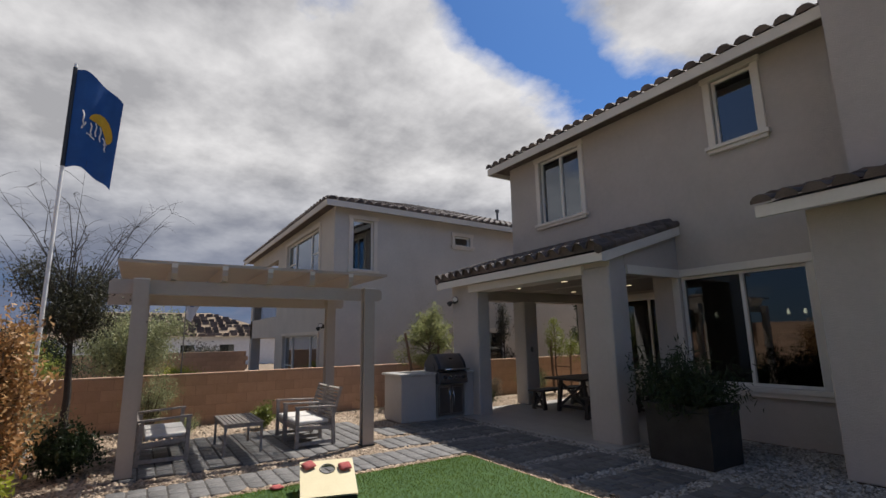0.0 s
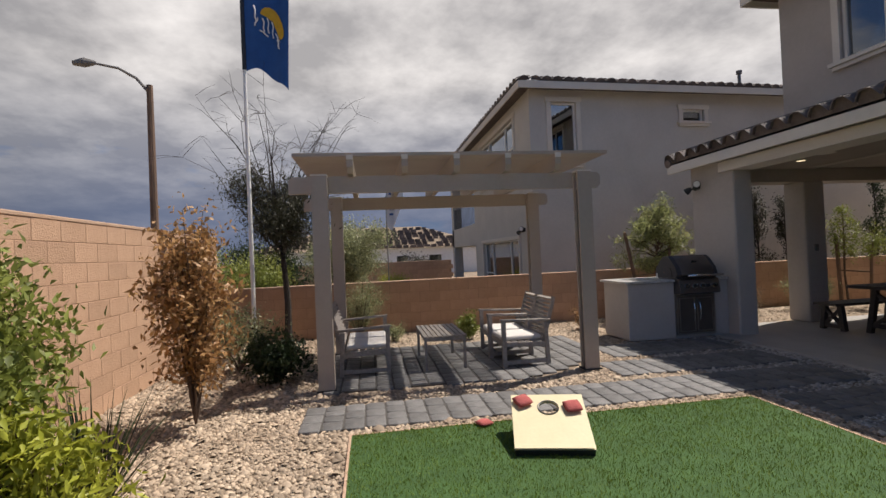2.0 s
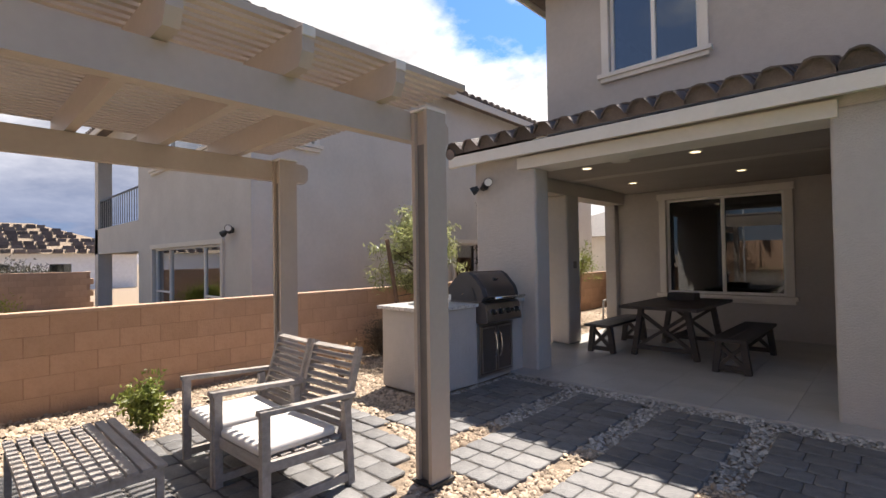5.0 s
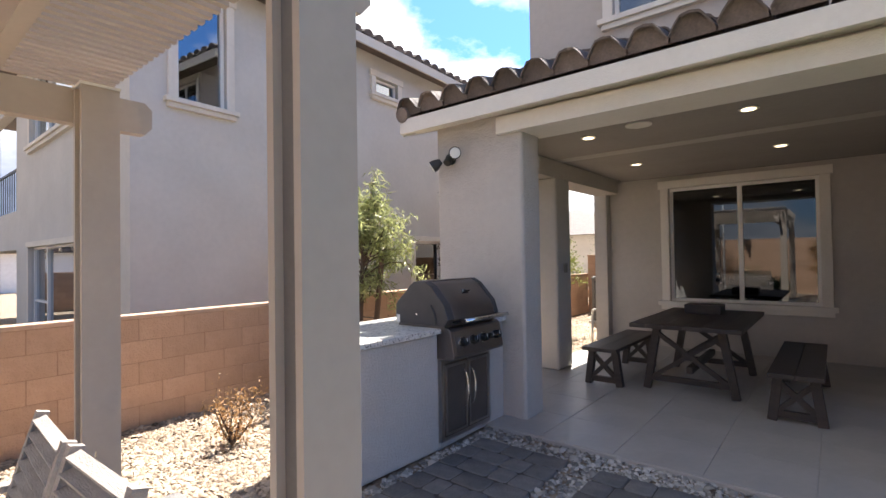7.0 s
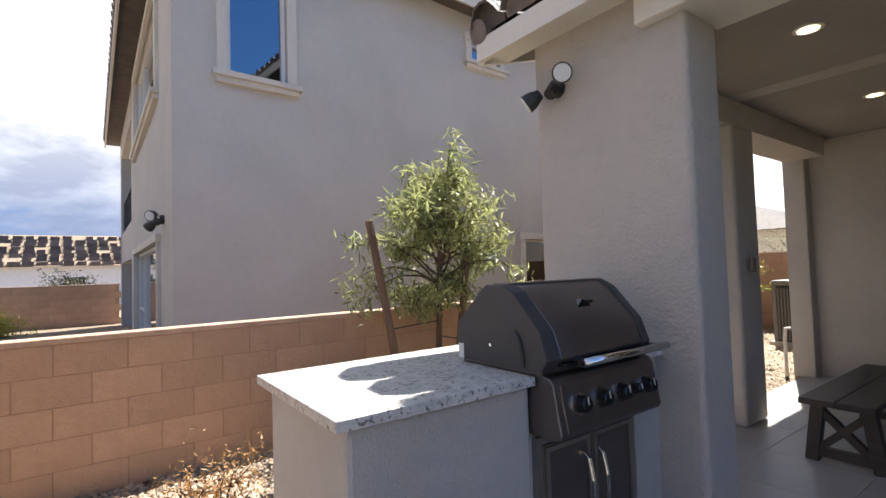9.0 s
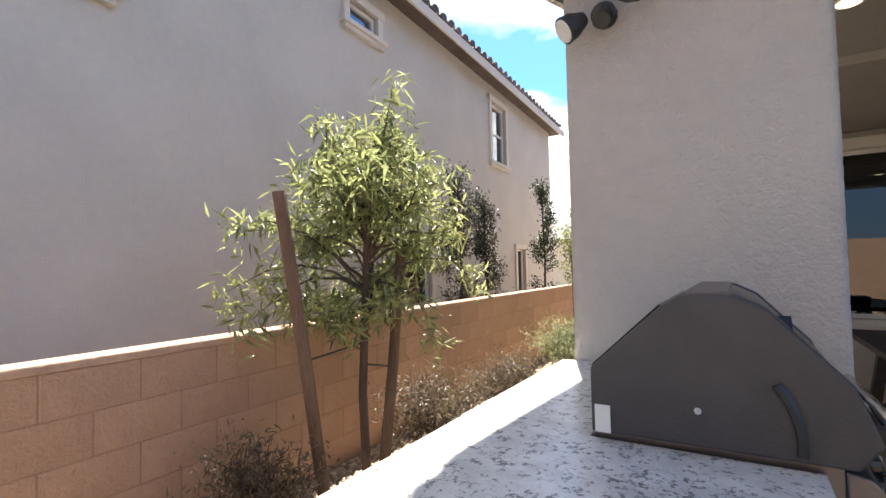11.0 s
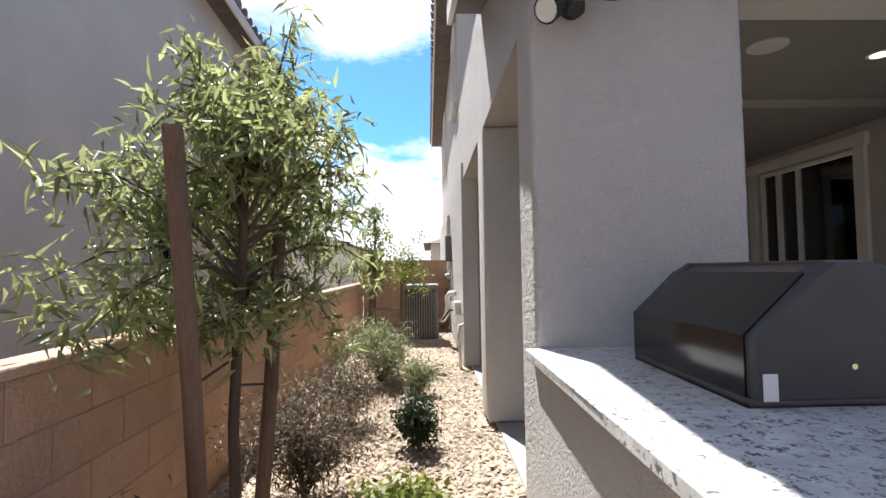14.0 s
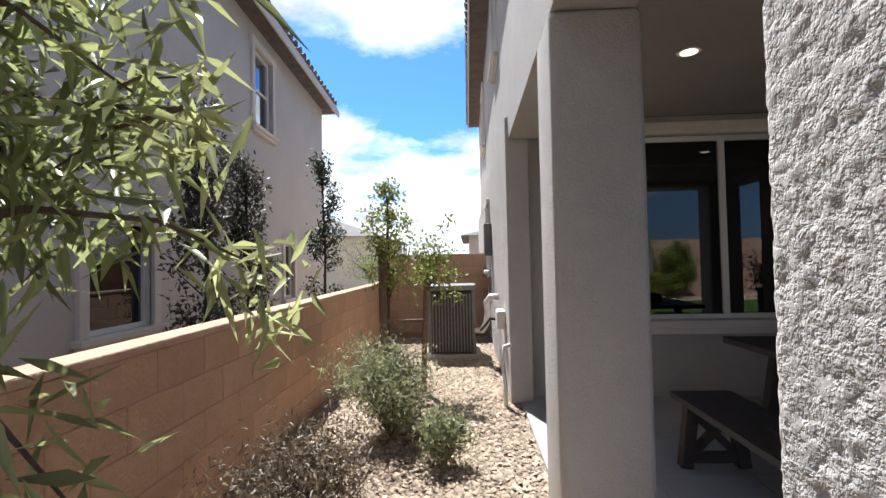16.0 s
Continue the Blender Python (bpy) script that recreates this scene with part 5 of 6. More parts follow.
shrub("dry_shrub", (-10.91, 6.95, 0), 22, .30, .55, 24, "leaf_dry", 13, .06, .045, .010, "dry brown desert shrub in the side yard", fork=5, trunk=.006)
shrub("dry_shrub", (-10.94, 8.28, 0), 20, .30, .5, 25, "leaf_dry", 12, .06, .045, .010, "dry brown desert shrub in the side yard", fork=5, trunk=.006)
shrub("sage_shrub", (-10.74, 9.66, 0), 20, .36, .62, 26, "leaf_sage", 22, .06, .05, .011, "grey-green desert shrub in the side yard", fork=5, trunk=.006)
shrub("green_shrub", (-10.26, 7.65, 0), 8, .15, .36, 27, "leaf_dark", 18, .045, .05, .018, "small dark green shrub in the gravel", fork=2)
shrub("green_shrub", (-10.29, 9.18, 0), 8, .16, .34, 28, "leaf_sage", 16, .045, .05, .016, "small grey-green shrub in the gravel", fork=2)
shrub("green_shrub", (-10.3, 6.5, 0), 8, .2, .2, 29, "leaf_bush", 16, .04, .05, .03, "low leafy green plant in the gravel", fork=2)

yu = thing("yucca", (-5.15, -1.25, 0), "spiky grey-green yucca by the block wall", "plant")
yb = Build()
rnd = random.Random(4)
for k in range(110):
    a, el = rnd.uniform(0, 6.28), rnd.uniform(.55, 1.5)
    L = rnd.uniform(.5, .95)
    d = Vector((math.cos(a) * math.cos(el), math.sin(a) * math.cos(el), math.sin(el)))
    s = Vector((-math.sin(a), math.cos(a), 0)) * .009
    p = Vector((-5.15 + .05 * math.cos(a), -1.25 + .05 * math.sin(a), .0))
    q, r = p + d * L * .55, p + d * L - Vector((0, 0, .14 * (1.5 - el)))
    up_ = Vector((0, 0, .004))
    yb.add([p - s, p + s, q + s * .8, q - s * .8, r, p - up_, q - up_ * .8], [(0, 1, 2, 3), (3, 2, 4), (0, 3, 6, 5), (1, 5, 6, 2), (3, 4, 6), (2, 6, 4)])
part("foliage", yb, MAT["leaf_dark"], yu)

# staked willow-leaved tree in the side yard
ol = thing("staked_tree", (-11.07, 6.39, 0), "young tree with narrow grey-green leaves tied to stakes", "tree")
part("trunk", Build().tube([(-11.08, 6.40, 0), (-11.09, 6.38, .6), (-11.06, 6.38, 1.2), (-11.04, 6.39, 1.7)], [.03, .027, .024, .018], 8), MAT["bark"], ol)
for (sx_, sy_), (tx_, ty_, tz_) in (((-11.06, 6.03), (-11.0, 5.66, 1.79)), ((-11.0, 6.45), (-10.95, 6.62, 1.5))):
    part("stake", Build().tube([(sx_, sy_, 0), ((sx_ + tx_) / 2 + .008, (sy_ + ty_) / 2, tz_ / 2), (tx_, ty_, tz_)], [.036, .035, .033], 10), MAT["stake"], ol, "rough round wooden stake")
    part("tie", Build().tube([(sx_ + (tx_ - sx_) * .5, sy_ + (ty_ - sy_) * .5, tz_ * .5), (-11.06, 6.39, tz_ * .5 + .03)], .006, 5), MAT["black"], ol)
rnd = random.Random(8)
lb, tips = Build(), []
for i in range(26):
    a = 2 * math.pi * i / 26 * 2.4 + rnd.random()
    z0 = rnd.uniform(.95, 1.75)
    p = Vector((-11.05, 6.40, z0))
    reach = rnd.uniform(.35, .85) * (.62 if z0 < 1.2 else .95 if z0 < 1.5 else .7)
    rise = rnd.uniform(.1, .75) if z0 > 1.2 else rnd.uniform(-.15, .35)
    reach *= min(1.0, max(.3, (2.6 - z0 - rise) / .85))
    pts = [p + Vector((math.cos(a) * reach * t, math.sin(a) * reach * t, rise * t * (1.15 - .45 * t) + .03 * math.sin(9 * t + i))) for t in (0, .25, .5, .75, 1.0)]
    lb.tube(pts, [.013, .010, .008, .006, .003], 5)
    tips += pts[2:]
    for j in range(4):
        q = pts[rnd.randint(2, 4)]
        e2 = Vector((rnd.uniform(-1, 1), rnd.uniform(-1, 1), rnd.uniform(-.3, .9))).normalized() * rnd.uniform(.15, .32)
        tw = [q, q + e2 * .5, q + e2 + Vector((0, 0, -.04))]
        lb.tube(tw, [.005, .004, .002], 4)
        tips += tw[1:]
for k in range(5):
    a = k * 1.3
    pts = [Vector((-11.05, 6.38, 1.6)) + Vector((math.cos(a) * .12 * t * 2, math.sin(a) * .12 * t * 2, .92 * t * (1 - .08 * k))) for t in (0, .3, .6, .8, 1)]
    lb.tube(pts, [.014, .011, .008, .005, .002], 5)
    tips += pts[1:] + [(a2 + b2) / 2 for a2, b2 in zip(pts[1:], pts[2:])]
# long low boughs that droop towards the wall and the path
for end in ((-11.42, 5.66, 1.28), (-11.40, 5.70, 1.66), (-11.3, 5.72, 1.12), (-10.52, 6.85, 1.35), (-10.64, 6.55, 1.0)):
    p, q = Vector((-11.06, 6.38, 1.25)), Vector(end)
    pts = [p.lerp(q, t) + Vector((0, 0, .30 * t * (1 - t) * 2)) for t in (0, .25, .5, .75, 1.0)]
    lb.tube(pts, [.011, .009, .007, .005, .002], 5)
    tips += pts[2:] + [(a2 + b2) / 2 for a2, b2 in zip(pts[2:], pts[3:])] + [pts[-1] + Vector((0, 0, -.08))]
part("branchwork", lb, MAT["bark"], ol, kind="stuff")
part("foliage", leaf_cloud("leaves", tips, MAT["leaf_willow"], 20, .05, .105, .018, .8, .55), None, ol, kind="stuff")

# second staked tree
t2 = thing("staked_tree", (-10.92, 10.75, 0), "young round-leaved tree between two brown stakes", "tree")
part("trunk", Build().tube([(-10.90, 10.78, 0), (-10.93, 10.75, .7), (-10.91, 10.75, 1.4), (-10.91, 10.75, 2.05)], [.026, .022, .017, .008], 7), MAT["bark"], t2)
part("stake", Build().tube([(-10.95, 10.66, 0), (-10.95, 10.6, 1.5)], .04, 9), MAT["stake"], t2)
part("stake", Build().tube([(-10.6, 11.0, 0), (-10.55, 11.0, 1.15)], .03, 9), MAT["stake"], t2)
part("brace", Build().beam((-10.95, 10.63, .78), (-10.57, 11.0, .74), .05, .03), MAT["stake"], t2)
tips, tb2 = [], Build()
rnd = random.Random(12)
for k in range(120):
    z = rnd.uniform(1.12, 2.15)
    q = .24 * min(1.0, (2.25 - z) / .45) * (.75 if z < 1.35 else 1.0)
    a = rnd.uniform(0, 6.28)
    tips.append((-10.91 + math.cos(a) * q * rnd.random() ** .5, 10.75 + math.sin(a) * q, z))
    if k % 4 == 0:
        tb2.tube([(-10.91, 10.75, z - .15), tips[-1]], [.006, .003], 4)
for k in range(80):
    tips.append((-10.46 + rnd.gauss(0, .14), 10.98 + rnd.gauss(0, .15), 1.32 + rnd.gauss(0, .17)))
    if k % 5 == 0:
        tb2.tube([(-10.55, 11.0, 1.05), tips[-1]], [.007, .003], 4)
part("branchwork", tb2, MAT["bark"], t2, kind="stuff")
part("foliage", leaf_cloud("leaves", tips, MAT["leaf_bush"], 15, .045, .05, .026), None, t2, kind="stuff")


def column_tree(root, h, r, seed, leaf, label):
    e = thing("columnar_tree", root, label, "tree")
    rnd = random.Random(seed)
    b, tp = Build(), []
    x, y, z = root
    b.tube([(x, y, z), (x + .04, y, z + h * .5), (x, y, z + h)], [.035, .02, .004], 6)
    for k in range(46):
        t = rnd.uniform(.12, 1.0)
        a = rnd.uniform(0, 6.28)
        rr = r * (1.1 - t * .85) * rnd.uniform(.3, 1.15)
        p0 = Vector((x, y, z + h * t * .92))
        p1 = p0 + Vector((math.cos(a) * rr, math.sin(a) * rr, .22))
        b.tube([p0, (p0 + p1) / 2, p1], [.007, .005, .003], 4)
        tp += [p0 * .35 + p1 * .65, p1, p1 + Vector((0, 0, .08))]
    part("branchwork", b, MAT["bark_dark"], e, kind="stuff")
    part("foliage", leaf_cloud("leaves", tp, MAT[leaf], 22, .06, .06, .028), None, e, kind="stuff")


column_tree((-12.4, 9.95, -.2), 2.95, .42, 41, "leaf_purple", "dusky upright tree beyond the garden wall")
column_tree((-12.4, 10.75, -.2), 2.65, .42, 42, "leaf_purple", "dusky upright tree beyond the garden wall")
column_tree((-12.4, 13.4, -.2), 3.35, .45, 43, "leaf_dark", "dark upright tree beyond the garden wall")


def tree(root, h, r, seed, leaf, per, label, crown_from=.45, bare=0, spread=.12, length=.06, width=.014, trunk=.09, bark="bark_dark", leaf_rise=.45):
    e = thing("tree", root, label, "tree")
    rnd = random.Random(seed)
    x, y, z = root
    tb_, tp = Build(), []
    mid = Vector((x + .05, y - .03, z + h * crown_from))
    part("trunk", Build().tube([(x, y, z - .05), (x + .02, y + .02, z + h * .2), mid, mid + Vector((.1, .12, h * .2))], [trunk, trunk * .8, trunk * .65, trunk * .4], 9), MAT[bark], e)
    for k in range(16 + bare):
        a = k * 2.4 + rnd.random()
        wide = r * rnd.uniform(.5, 1.0)
        is_bare = k >= 16
        rise = h * rnd.uniform(.05, leaf_rise) if not is_bare else h * rnd.uniform(.30, .62)
        wide *= 1.5 if is_bare else 1.0
        p0 = mid + Vector((0, 0, rnd.uniform(-.1, h * .15)))
        pts = [p0]
        for t in (.25, .5, .75, 1.0):
            pts.append(p0 + Vector((math.cos(a) * wide * t + rnd.gauss(0, .07), math.sin(a) * wide * t + rnd.gauss(0, .07), rise * t * (1.3 - .3 * t) + rnd.gauss(0, .05))))
        fat = .55 if is_bare else 1.0
        tb_.tube(pts, [trunk * .36 * fat, trunk * .27 * fat, trunk * .19 * fat, trunk * .12 * fat, trunk * .05 * fat], 5)
        for j in range(11 if is_bare else 7):
            q = pts[rnd.randint(1, 4)]
            d = Vector((rnd.uniform(-1, 1), rnd.uniform(-1, 1), rnd.uniform(-.3, .7))).normalized() * rnd.uniform(.2, .55)
            tw = [q, q + d * .5 + Vector((0, 0, .03)), q + d]
            tb_.tube(tw, [trunk * .1 * fat, trunk * .07 * fat, trunk * .03 * fat], 4)
            if not is_bare:
                tp += tw[1:]
        if not is_bare:
            tp += pts[1:4]
    part("branchwork", tb_, MAT[bark], e, kind="stuff")
    part("crown", leaf_cloud("crown", tp, MAT[leaf], per, spread, length, width, .9, .4), None, e, kind="stuff")
    return e


tree((-10.78, -1.0, 0), 3.9, 1.05, 51, "leaf_mesquite", 56, "dark leaning desert tree with bare upper twigs", .42, 26, .12, .07, .018, .07, leaf_rise=.27)
tree((-15.2, -.1, -.3), 3.3, 1.15, 52, "leaf_sage", 85, "bushy grey-green tree beyond the garden wall", .3, 0, .16, .08, .03, .06)
tree((-17.5, -2.6, -.3), 2.6, 1.4, 53, "leaf_dark", 50, "dark green tree beyond the garden wall", .3, 0, .2, .1, .04, .07)
tree((-14.6, -2.4, -.3), 2.2, 1.0, 54, "leaf_bush", 50, "green bush beyond the garden wall", .25, 0, .16, .08, .035, .05)
tree((-30, 3.2, -.3), 1.9, .8, 55, "leaf_purple", 16, "small purple-leaved tree by the far house", .3, 0, .18, .12, .05, .05)
tree((-24.0, 1.6, -.3), 1.0, .7, 56, "leaf_gold", 20, "low yellow-green bush in the next garden", .2, 0, .14, .08, .03, .03)
tree((-14.0, 24.5, -.3), 3.0, 1.3, 57, "leaf_sage", 8, "thin pale tree beyond the side yard", .35, 4, .2, .1, .03, .05)

# ---- flag and street lamp ----
fp = thing("flagpole", (-9.7, -1.32, 0), "white flagpole flying a blue flag with a gold print", "flagpole")
FX, FY = -9.7, -1.32
part("pole", Build().tube([(FX, FY, 0), (FX, FY, 6.35)], [.034, .024], 12), MAT["white"], fp)
n_, m_ = 24, 16
fv, ff = [], []
for i in range(n_ + 1):
    for j in range(m_ + 1):
        u, v = i / n_, j / m_
        fv.append((FX + .12 * math.sin(u * 7 + v * 1.5) * u, FY + .03 + u * (.70 - .06 * v), 6.25 - v * 1.72 - u * u * .5 + .12 * u * v + .03 * math.sin(u * 9 + v * 5)))
for i in range(n_):
    for j in range(m_):
        a = i * (m_ + 1) + j
        ff.append((a, a + 1, a + m_ + 2, a + m_ + 1))


cloth = part("flag", Build().add(fv, ff), MAT["flag"], fp, smooth=True)
def flag_point(u, w2, off=.014):
    return (FX + .12 * math.sin(u * 7 + w2 * 1.5) * u + off, FY + .03 + u * (.70 - .06 * w2), 6.25 - w2 * 1.72 - u * u * .5 + .12 * u * w2 + .03 * math.sin(u * 9 + w2 * 5))


sun_v = [flag_point(.62 + .27 * q * math.cos(a), .47 - .13 * q * math.sin(a)) for q in (0.0, .5, 1.0) for a in [math.pi * (k / 10 * 1.25 - .3) for k in range(11)]]
part("print", Build().add(sun_v, [(r * 11 + k, r * 11 + k + 1, r * 11 + k + 12, r * 11 + k + 11) for r in range(2) for k in range(10)]), MAT["flag_gold"], cloth, "gold half sun printed on the cloth")
for u, v, du, dv in ((.22, .40, .06, .13), (.30, .50, -.05, .08), (.40, .49, .05, .13), (.50, .47, .04, .14), (.60, .48, .04, .14), (.68, .56, .10, .03), (.72, .60, .06, .06), (.34, .62, .18, .03)):
    pts = [flag_point(u + du * t + .02 * math.sin(t * 6), v + dv * t, .02) for t in (0, .25, .5, .75, 1.0)]
    part("print", Build().tube(pts, .011, 5), MAT["white"], cloth)
part("hem", Build().tube([(FX, FY, 6.28), (FX, FY, 4.52)], .032, 8), MAT["black"], cloth)
bn = thing("feather_banner", (-14.1, .95, -.3), "white feather banner with dark marks on a thin pole", "banner")
part("pole", Build().tube([(-14.1, .95, -.3), (-14.1, .95, 3.0), (-14.1, 1.02, 3.3)], [.018, .012, .006], 7), MAT["ac"], bn)
bv = []
for i in range(13):
    t = i / 12
    for j in range(5):
        u = j / 4
        wide = .12 + .30 * min(1.0, t * 1.6)
        bv.append((-14.1 + .03 * math.sin(u * 5 + t * 4), .965 + u * wide, 2.25 + t * 1.05 - .12 * u * (1 - t) + .03 * u))
part("cloth", Build().add(bv, [(i * 5 + j, i * 5 + j + 1, i * 5 + j + 6, i * 5 + j + 5) for i in range(12) for j in range(4)]), MAT["white"], bn, smooth=True)
for k in range(5):
    z = 2.55 + k * .13
    part("mark", Build().box(-14.065, -14.055, 1.03, 1.03 + .10 + .03 * (k % 2), z, z + .05), MAT["flag"], bn, "dark blue printed mark")
sl = thing("street_lamp", (-17.9, -6.05, -.3), "tall brown street lamp with a curved arm", "street lamp")
part("pole", Build().tube([(-17.9, -6.05, -.3), (-17.9, -6.05, 7.15)], [.13, .09], 10), MAT["stake"], sl)
part("arm", Build().tube([(-17.9, -6.05, 6.9), (-17.87, -6.4, 7.35), (-17.83, -6.9, 7.65), (-17.78, -7.6, 7.78)], [.05, .045, .04, .035], 8), MAT["ac"], sl)
part("lamp_head", Build().tube([(-17.79, -7.5, 7.78), (-17.76, -7.8, 7.78), (-17.73, -8.1, 7.75)], [.06, .15, .07], 10), MAT["ac"], sl)

# ---- side yard fixtures ----
ac = thing("air_conditioner", (-10.35, 13.07, 0), "grey louvred outdoor air conditioner on the gravel", "air conditioner")
AX0, AX1, AY0, AY1 = -10.69, -10.01, 12.73, 13.42
part("pad", Build().box(AX0 - .06, AX1 + .06, AY0 - .06, AY1 + .06, -.02, .05), MAT["slab"], ac)
part("core", Build().box(AX0 + .03, AX1 - .03, AY0 + .03, AY1 - .03, .05, .93), MAT["black"], ac)
for x in (AX0, AX1 - .05):
    for y in (AY0, AY1 - .05):
        part("corner_post", Build().box(x, x + .05, y, y + .05, .05, .95), MAT["ac"], ac)
lv = Build()
for k in range(13):
    xx = AX0 + .065 + k * .044
    lv.box(xx, xx + .018, AY0 + .005, AY0 + .028, .08, .90)
    yy = AY0 + .065 + k * .044
    lv.box(AX0 + .005, AX0 + .028, yy, yy + .018, .08, .90)
part("louvre", lv, MAT["ac"], ac)
part("lid", Build().box(AX0 - .01, AX1 + .01, AY0 - .01, AY1 + .01, .95, 1.025), MAT["ac"], ac, bevel=.01)
pp = thing("pipe_run", (-9.8, 12.2, .5), "white insulated pipe looping out of the wall", "pipe")
part("pipe", Build().tube([(-9.72, 12.05, .90), (-9.82, 12.1, .90), (-9.87, 12.22, .82), (-9.85, 12.32, .68), (-9.87, 12.4, .52), (-9.93, 12.46, .42), (-10.0, 12.6, .40)], .042, 10), MAT["white"], pp, smooth=True)
part("pipe", Build().tube([(-9.72, 12.0, .62), (-9.83, 12.1, .62), (-9.9, 12.3, .50), (-10.0, 12.6, .34)], .016, 8), MAT["black"], pp, "thin black cable")
dp = thing("drain_pipe", (-9.76, 10.5, .3), "thin pale drain pipe running down the wall base", "pipe")
part("pipe", Build().tube([(-9.72, 10.48, .56), (-9.77, 10.48, .55), (-9.79, 10.5, .42), (-9.775, 10.46, .2), (-9.775, 10.46, -.02)], .02, 8), MAT["trim"], dp, smooth=True)
jb = thing("junction_box", (-9.76, 11.1, .74), "pale service box fixed to the house wall", "box")
part("box_body", Build().box(-9.80, -9.722, 10.95, 11.25, .64, .83), MAT["trim"], jb, bevel=.008)
part("lid", Build().box(-9.812, -9.80, 10.96, 11.24, .65, .82), MAT["white"], jb, bevel=.004)
jb = thing("meter_box", (-9.78, 13.8, 1.7), "grey meter box fixed to the house wall", "box")
part("box_body", Build().box(-9.84, -9.722, 13.4, 13.75, 1.45, 1.95), MAT["ac"], jb, bevel=.008)
vt = thing("wall_vent", (-13.18, 8.16, .62), "small dark outlet cover on the neighbour's wall", "vent")
part("cover", Build().box(-13.178, -13.10, 8.08, 8.24, .55, .78), MAT["ac"], vt, bevel=.01)
ch = thing("chandelier", (-3.9, 11.4, 2.05), "row of small candle lights hanging in the dining room", "chandelier")
part("bar", Build().tube([(-4.9, 11.4, 1.98), (-2.9, 11.4, 1.98)], .02, 6).tube([(-3.9, 11.4, 1.98), (-3.9, 11.4, 2.79)], .015, 6), MAT["black"], ch)
for k in range(7):
    cx = -4.8 + k * .3
    part("bulb", Build().tube([(cx, 11.4, 2.02), (cx, 11.4, 2.06), (cx, 11.4, 2.13)], [.02, .035, .008], 8), MAT["bulb"], ch)
sw = thing("wall_switch", (-9.23, 8.25, 1.2), "small grey outlet box on the stucco column", "switch")
part("plate", Build().box(-9.24, -9.215, 8.24, 8.31, 1.28, 1.40), MAT["ac"], sw, bevel=.004)

# ---- pieces of the patio roof ----
tile_field(roof, TILE, (-9.99, 5.945, 2.99), (1, 0, 0), (0, 1, 0), 17, 6, 0.2925, SL, 0.012)

# ---- patio floor tiles ----
FT = mesh_of("floor_tile", Build().box(-.2985, .2985, -.2985, .2985, .0145, .02), MAT["slab"], 0.0015, segments=1)
FTH = mesh_of("floor_tile", Build().box(-.2055, .2055, -.2985, .2985, .0145, .02), MAT["slab"], 0.0015, segments=1)
for r in range(7):
    for c in range(7):
        piece("floor_tile", FT, pose(-9.31 + c * .6, 6.26 + r * .6, 0), floor)
    piece("floor_tile", FTH, pose(-5.215, 6.26 + r * .6, 0), floor)

# ---- garden walls, block by block ----
block_wall("wall_rear", (-11.46, -2.35), (-11.71, 14.8), 5, "low tan concrete block garden wall with a pale cap")
block_wall("wall_side", (-11.45, -2.43), (5.0, -2.43), 10, "tall sunlit tan concrete block wall", cap=True)
block_wall("wall_return", (-11.62, 14.85), (-9.73, 14.85), 7, "tan concrete block wall closing the side yard", z0=.07)
block_wall("wall_next_garden", (-25.6, -9.0), (-25.6, 4.5), 6, "tan block wall of the next garden")

# ---- paving ----
STRIPS = [(-6.92, -6.22, -0.2, 5.7), (-7.8, -7.12, 3.35, 5.7), (-8.8, -8.02, 3.75, 5.7), (-6.02, -5.34, 4.35, 5.7), (-5.12, -4.44, 4.35, 5.7), (-4.22, -3.54, 4.35, 5.7), (-3.32, -2.64, 4.35, 5.7)]
pb = Build()
for x0, x1, y0, y1 in STRIPS:
    pb.box(x0 + .015, x1 - .015, y0 + .015, y1 - .015, -.05, -.001)
for k in range(19):
    y = k * .2
    x1 = -7.45 if y < 1.9 else -9.0 + math.sqrt(max(0.0, 1.64 ** 2 - ((y - 1.8) * .92) ** 2))
    pb.box(-9.85, min(x1, -7.45), y - .1, y + .1, -.05, -.0015)
pave = structure("pavement", pb, MAT["sand"], "grey concrete paving strips with stones between, and a rounded pad", "paving")
PAVERS = []
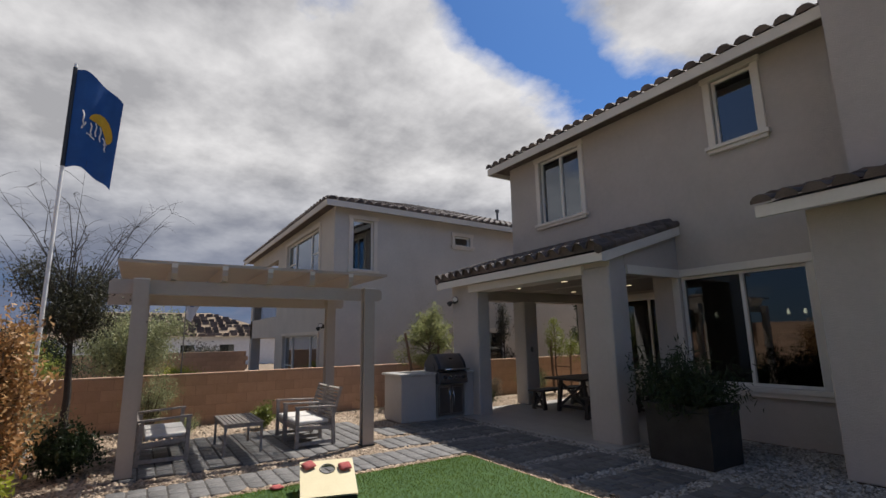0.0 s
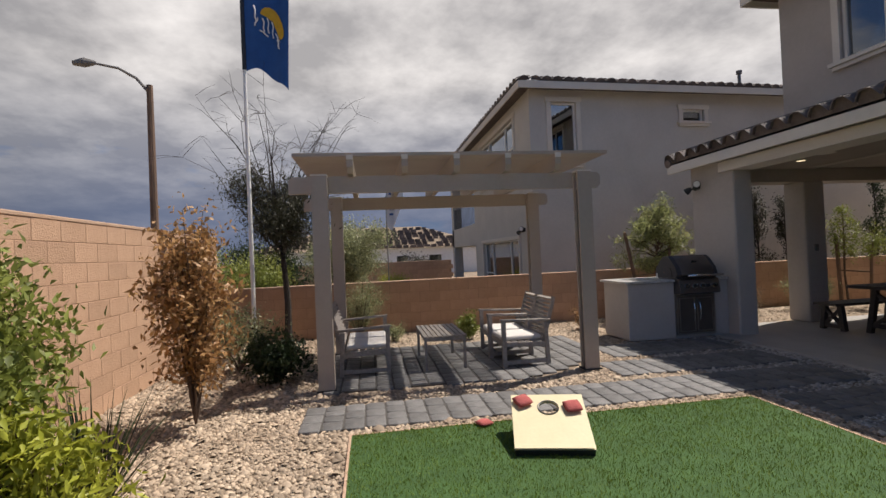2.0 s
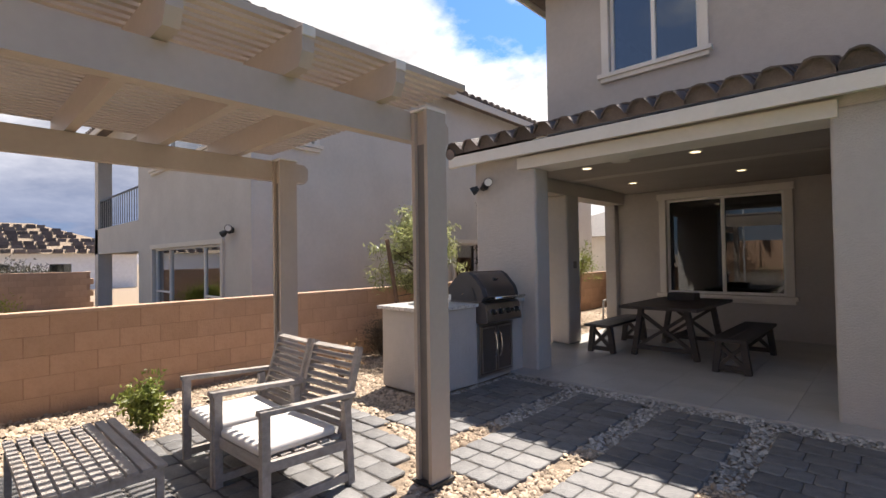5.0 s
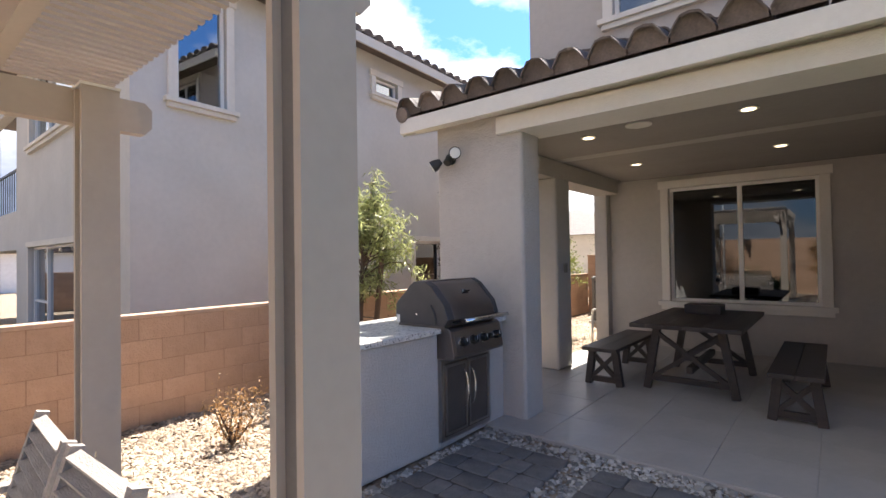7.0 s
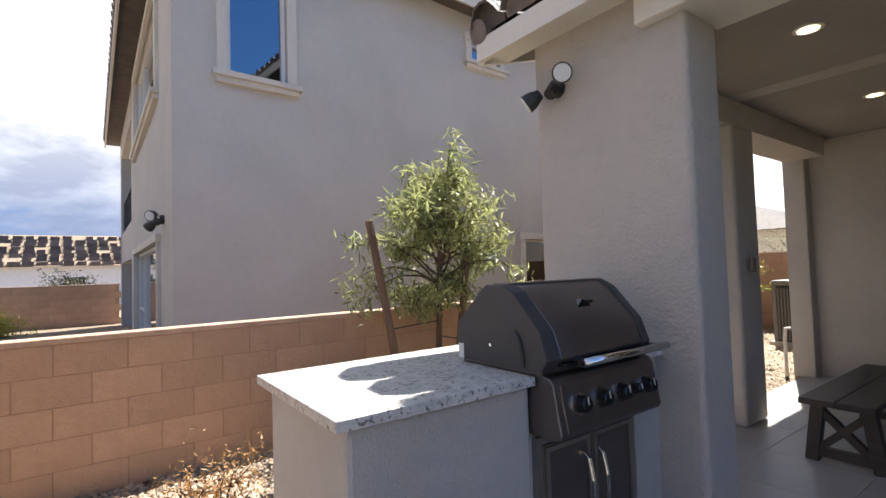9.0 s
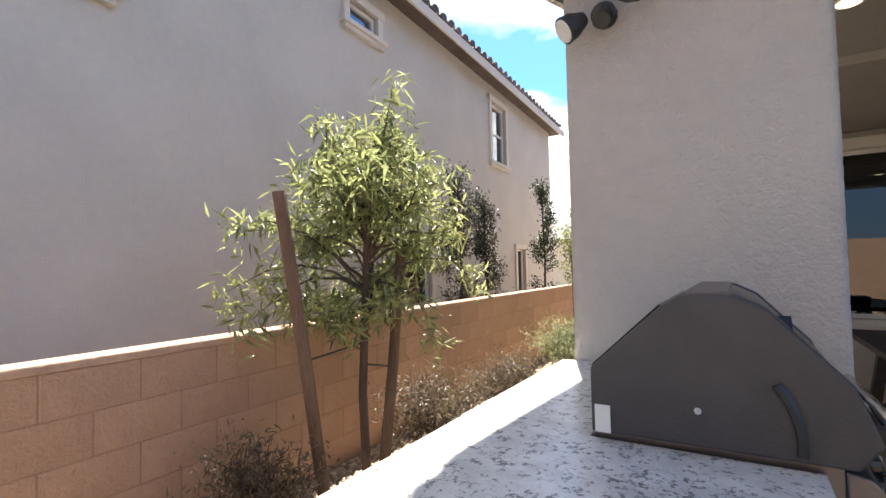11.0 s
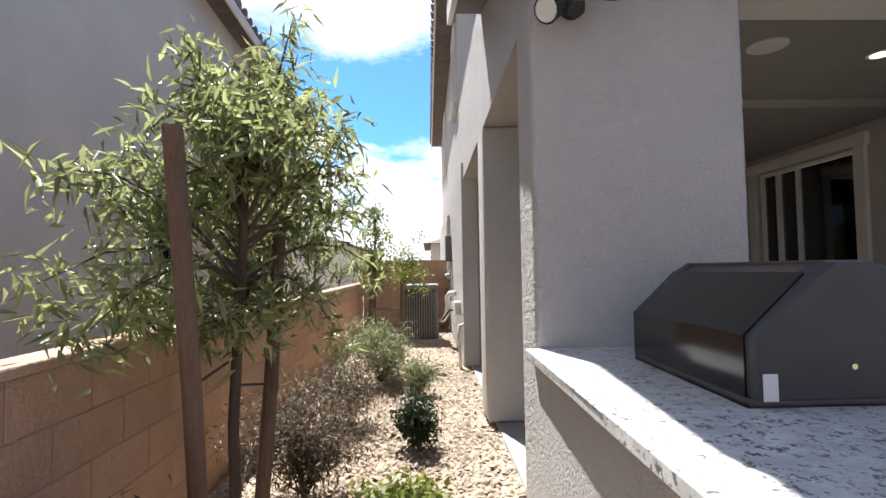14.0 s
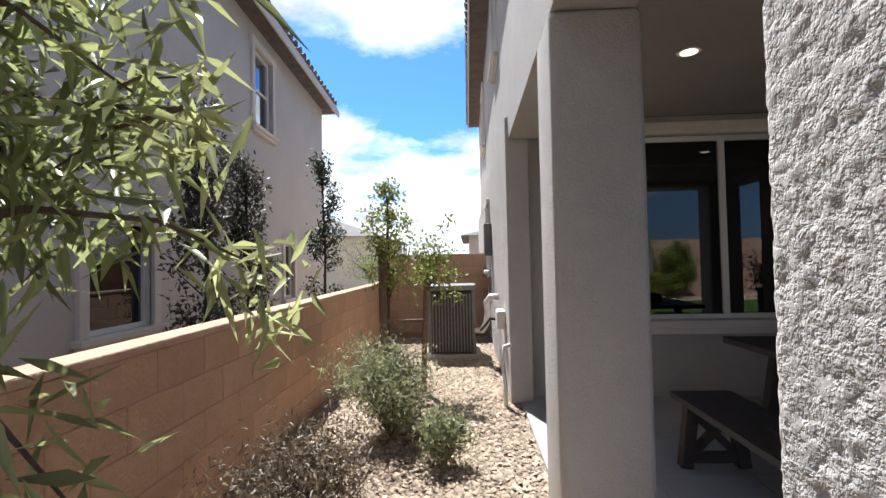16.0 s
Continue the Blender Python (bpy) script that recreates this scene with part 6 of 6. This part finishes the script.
for k, (a, b) in enumerate(((.262, .192), (.196, .192), (.160, .192), (.262, .188), (.196, .19))):
    # tumbled blocks: pillowed tops, and corners knocked off by chance
    rnd = random.Random(60 + k)
    out = [(-a / 2 + .003, -b / 2 + .003), (a / 2 - .003, -b / 2 + .003), (a / 2 - .003, b / 2 - .003), (-a / 2 + .003, b / 2 - .003)]
    ring_ = []
    for c, (x, y) in enumerate(out):
        px_, py_ = out[c - 1]
        qx, qy = out[(c + 1) % 4]
        w1, w2 = rnd.uniform(.008, .028), rnd.uniform(.008, .028)
        ring_ += [(x + math.copysign(w1, px_ - x) * (abs(px_ - x) > .05), y + math.copysign(w1, py_ - y) * (abs(py_ - y) > .05)), (x + math.copysign(w2, qx - x) * (abs(qx - x) > .05), y + math.copysign(w2, qy - y) * (abs(qy - y) > .05))]
    m8 = len(ring_)
    pv = [(x, y, -.03) for x, y in ring_] + [(x, y, -.003) for x, y in ring_] + [(x * .965, y * .955, .005) for x, y in ring_] + [(x * .88, y * .85, .0085 + rnd.uniform(-.001, .0012)) for x, y in ring_]
    pf = [(q * m8 + c, q * m8 + (c + 1) % m8, (q + 1) * m8 + (c + 1) % m8, (q + 1) * m8 + c) for q in range(3) for c in range(m8)] + [tuple(range(3 * m8, 4 * m8))]
    PAVERS.append((a, mesh_of("paver", Build().add(pv, pf), MAT["paver"], smooth=True)))


def lay(x0, x1, y0, y1, seed, inside=None):
    """Courses of pavers 20 cm deep, along x, of mixed lengths."""
    rnd = random.Random(seed)
    rows_ = round((y1 - y0) / .2)
    deep = (y1 - y0) / rows_
    for row_ in range(rows_):
        y = y0 + row_ * deep
        if not inside:
            picks = [rnd.choice(PAVERS)]
            while sum(p[0] for p in picks) < x1 - x0 - .09:
                picks.append(rnd.choice(PAVERS))
            wide = (x1 - x0) / sum(p[0] for p in picks)
            x = x0
            for a, me in picks:
                piece("paver", me, pose(x + a * wide / 2, y + deep / 2, rnd.uniform(-.002, .002), rnd.uniform(-.7, .7), rnd.uniform(-.7, .7), rnd.uniform(-1.3, 1.3)) @ Matrix.Diagonal((wide, deep / .196, 1, 1)), pave)
                x += a * wide
            continue
        x = x0
        while x < x1 - .07:
            left = x1 - x
            fit_ = [p for p in PAVERS if p[0] <= left + .012]
            if not fit_:
                break
            a, me = rnd.choice(fit_)
            if inside and not inside(x + a / 2, y + .1):
                x += a
                continue
            piece("paver", me, pose(x + a / 2, y + .1, rnd.uniform(-.002, .002), rnd.uniform(-.7, .7), rnd.uniform(-.7, .7), rnd.uniform(-1.3, 1.3)), pave)
            x += a


def on_pad(x, y):
    """Inside the rounded pad under the pergola."""
    return (x < -7.42) & ((y < 1.9) | (x < -9.0) | ((x + 9.0) ** 2 + ((y - 1.9) * .92) ** 2 < 1.66 ** 2))


lay(-9.85, -7.35, -.1, 3.75, 1, on_pad)
for k, (x0, x1, y0, y1) in enumerate(STRIPS):
    lay(x0, x1, y0, y1, 2 + k)

# ---- loose gravel ----
PAVED = STRIPS + [(TURF[0] - .02, TURF[1], TURF[2] - .02, TURF[3] + .02), (-9.62, -5.0, 5.95, 10.68), (-9.72, -8.9, 4.47, 6.25), (-9.72, 5, 10.5, 24), (-2.58, 5, 6.81, 24), (-5.65, 5, 8.15, 24)]


def strew(name, x0, x1, y0, y1, density, size, mat, label, only=None):
    n = int((x1 - x0) * (y1 - y0) * density)
    x, y = rng.uniform(x0, x1, n), rng.uniform(y0, y1, n)
    keep = np.ones(n, bool)
    for a, b, c, d in PAVED:
        keep &= ~((x > a + .01) & (x < b - .01) & (y > c + .01) & (y < d - .01))
    keep &= ~((x > -9.85) & (y > -.1) & (y < 3.75) & on_pad(x - .02, y))
    if only is not None:
        keep &= only(x, y)
    x, y = x[keep], y[keep]
    n = len(x)
    s = size * rng.lognormal(0, .35, n)
    p = np.stack([x, y, -.018 + s * .25 * rng.random(n)], 1)
    z = np.stack([s * rng.uniform(.7, 1.3, n), s * rng.uniform(.7, 1.3, n), s * rng.uniform(.6, 1.0, n)], 1)
    tagged(new(name, scatter(name, STONE, STONE_F, p, z, turns(n, .35), mat)), label, "gravel", "", "stuff")


grey = lambda x, y: (y > 4.0) & (y < 8.2) & (x > -9.0) | ((x > -7.4) & (x < -7.0) & (y > 3.9))
strew("gravel", -11.5, -9.6, 3.7, 14.75, 2400, .0135, MAT["gravel"], "small tan gravel stones in the side yard")
strew("gravel", -11.5, -6.0, -2.35, 6.0, 2100, .0145, MAT["gravel"], "small tan gravel stones round the pergola", lambda x, y: ~((y > 3.7) & (x < -9.6)) & ~grey(x, y))
strew("gravel", -6.0, 3.0, -2.35, .3, 2000, .0145, MAT["gravel"], "small tan gravel stones along the lawn")
strew("gravel", -9.0, -1.5, 4.05, 4.36, 2400, .0140, MAT["gravel"], "small tan gravel stones edging the lawn")
strew("river_stone", -9.0, -1.5, 4.3, 8.15, 2200, .0150, MAT["rock"], "rounded grey stones between the paving strips")
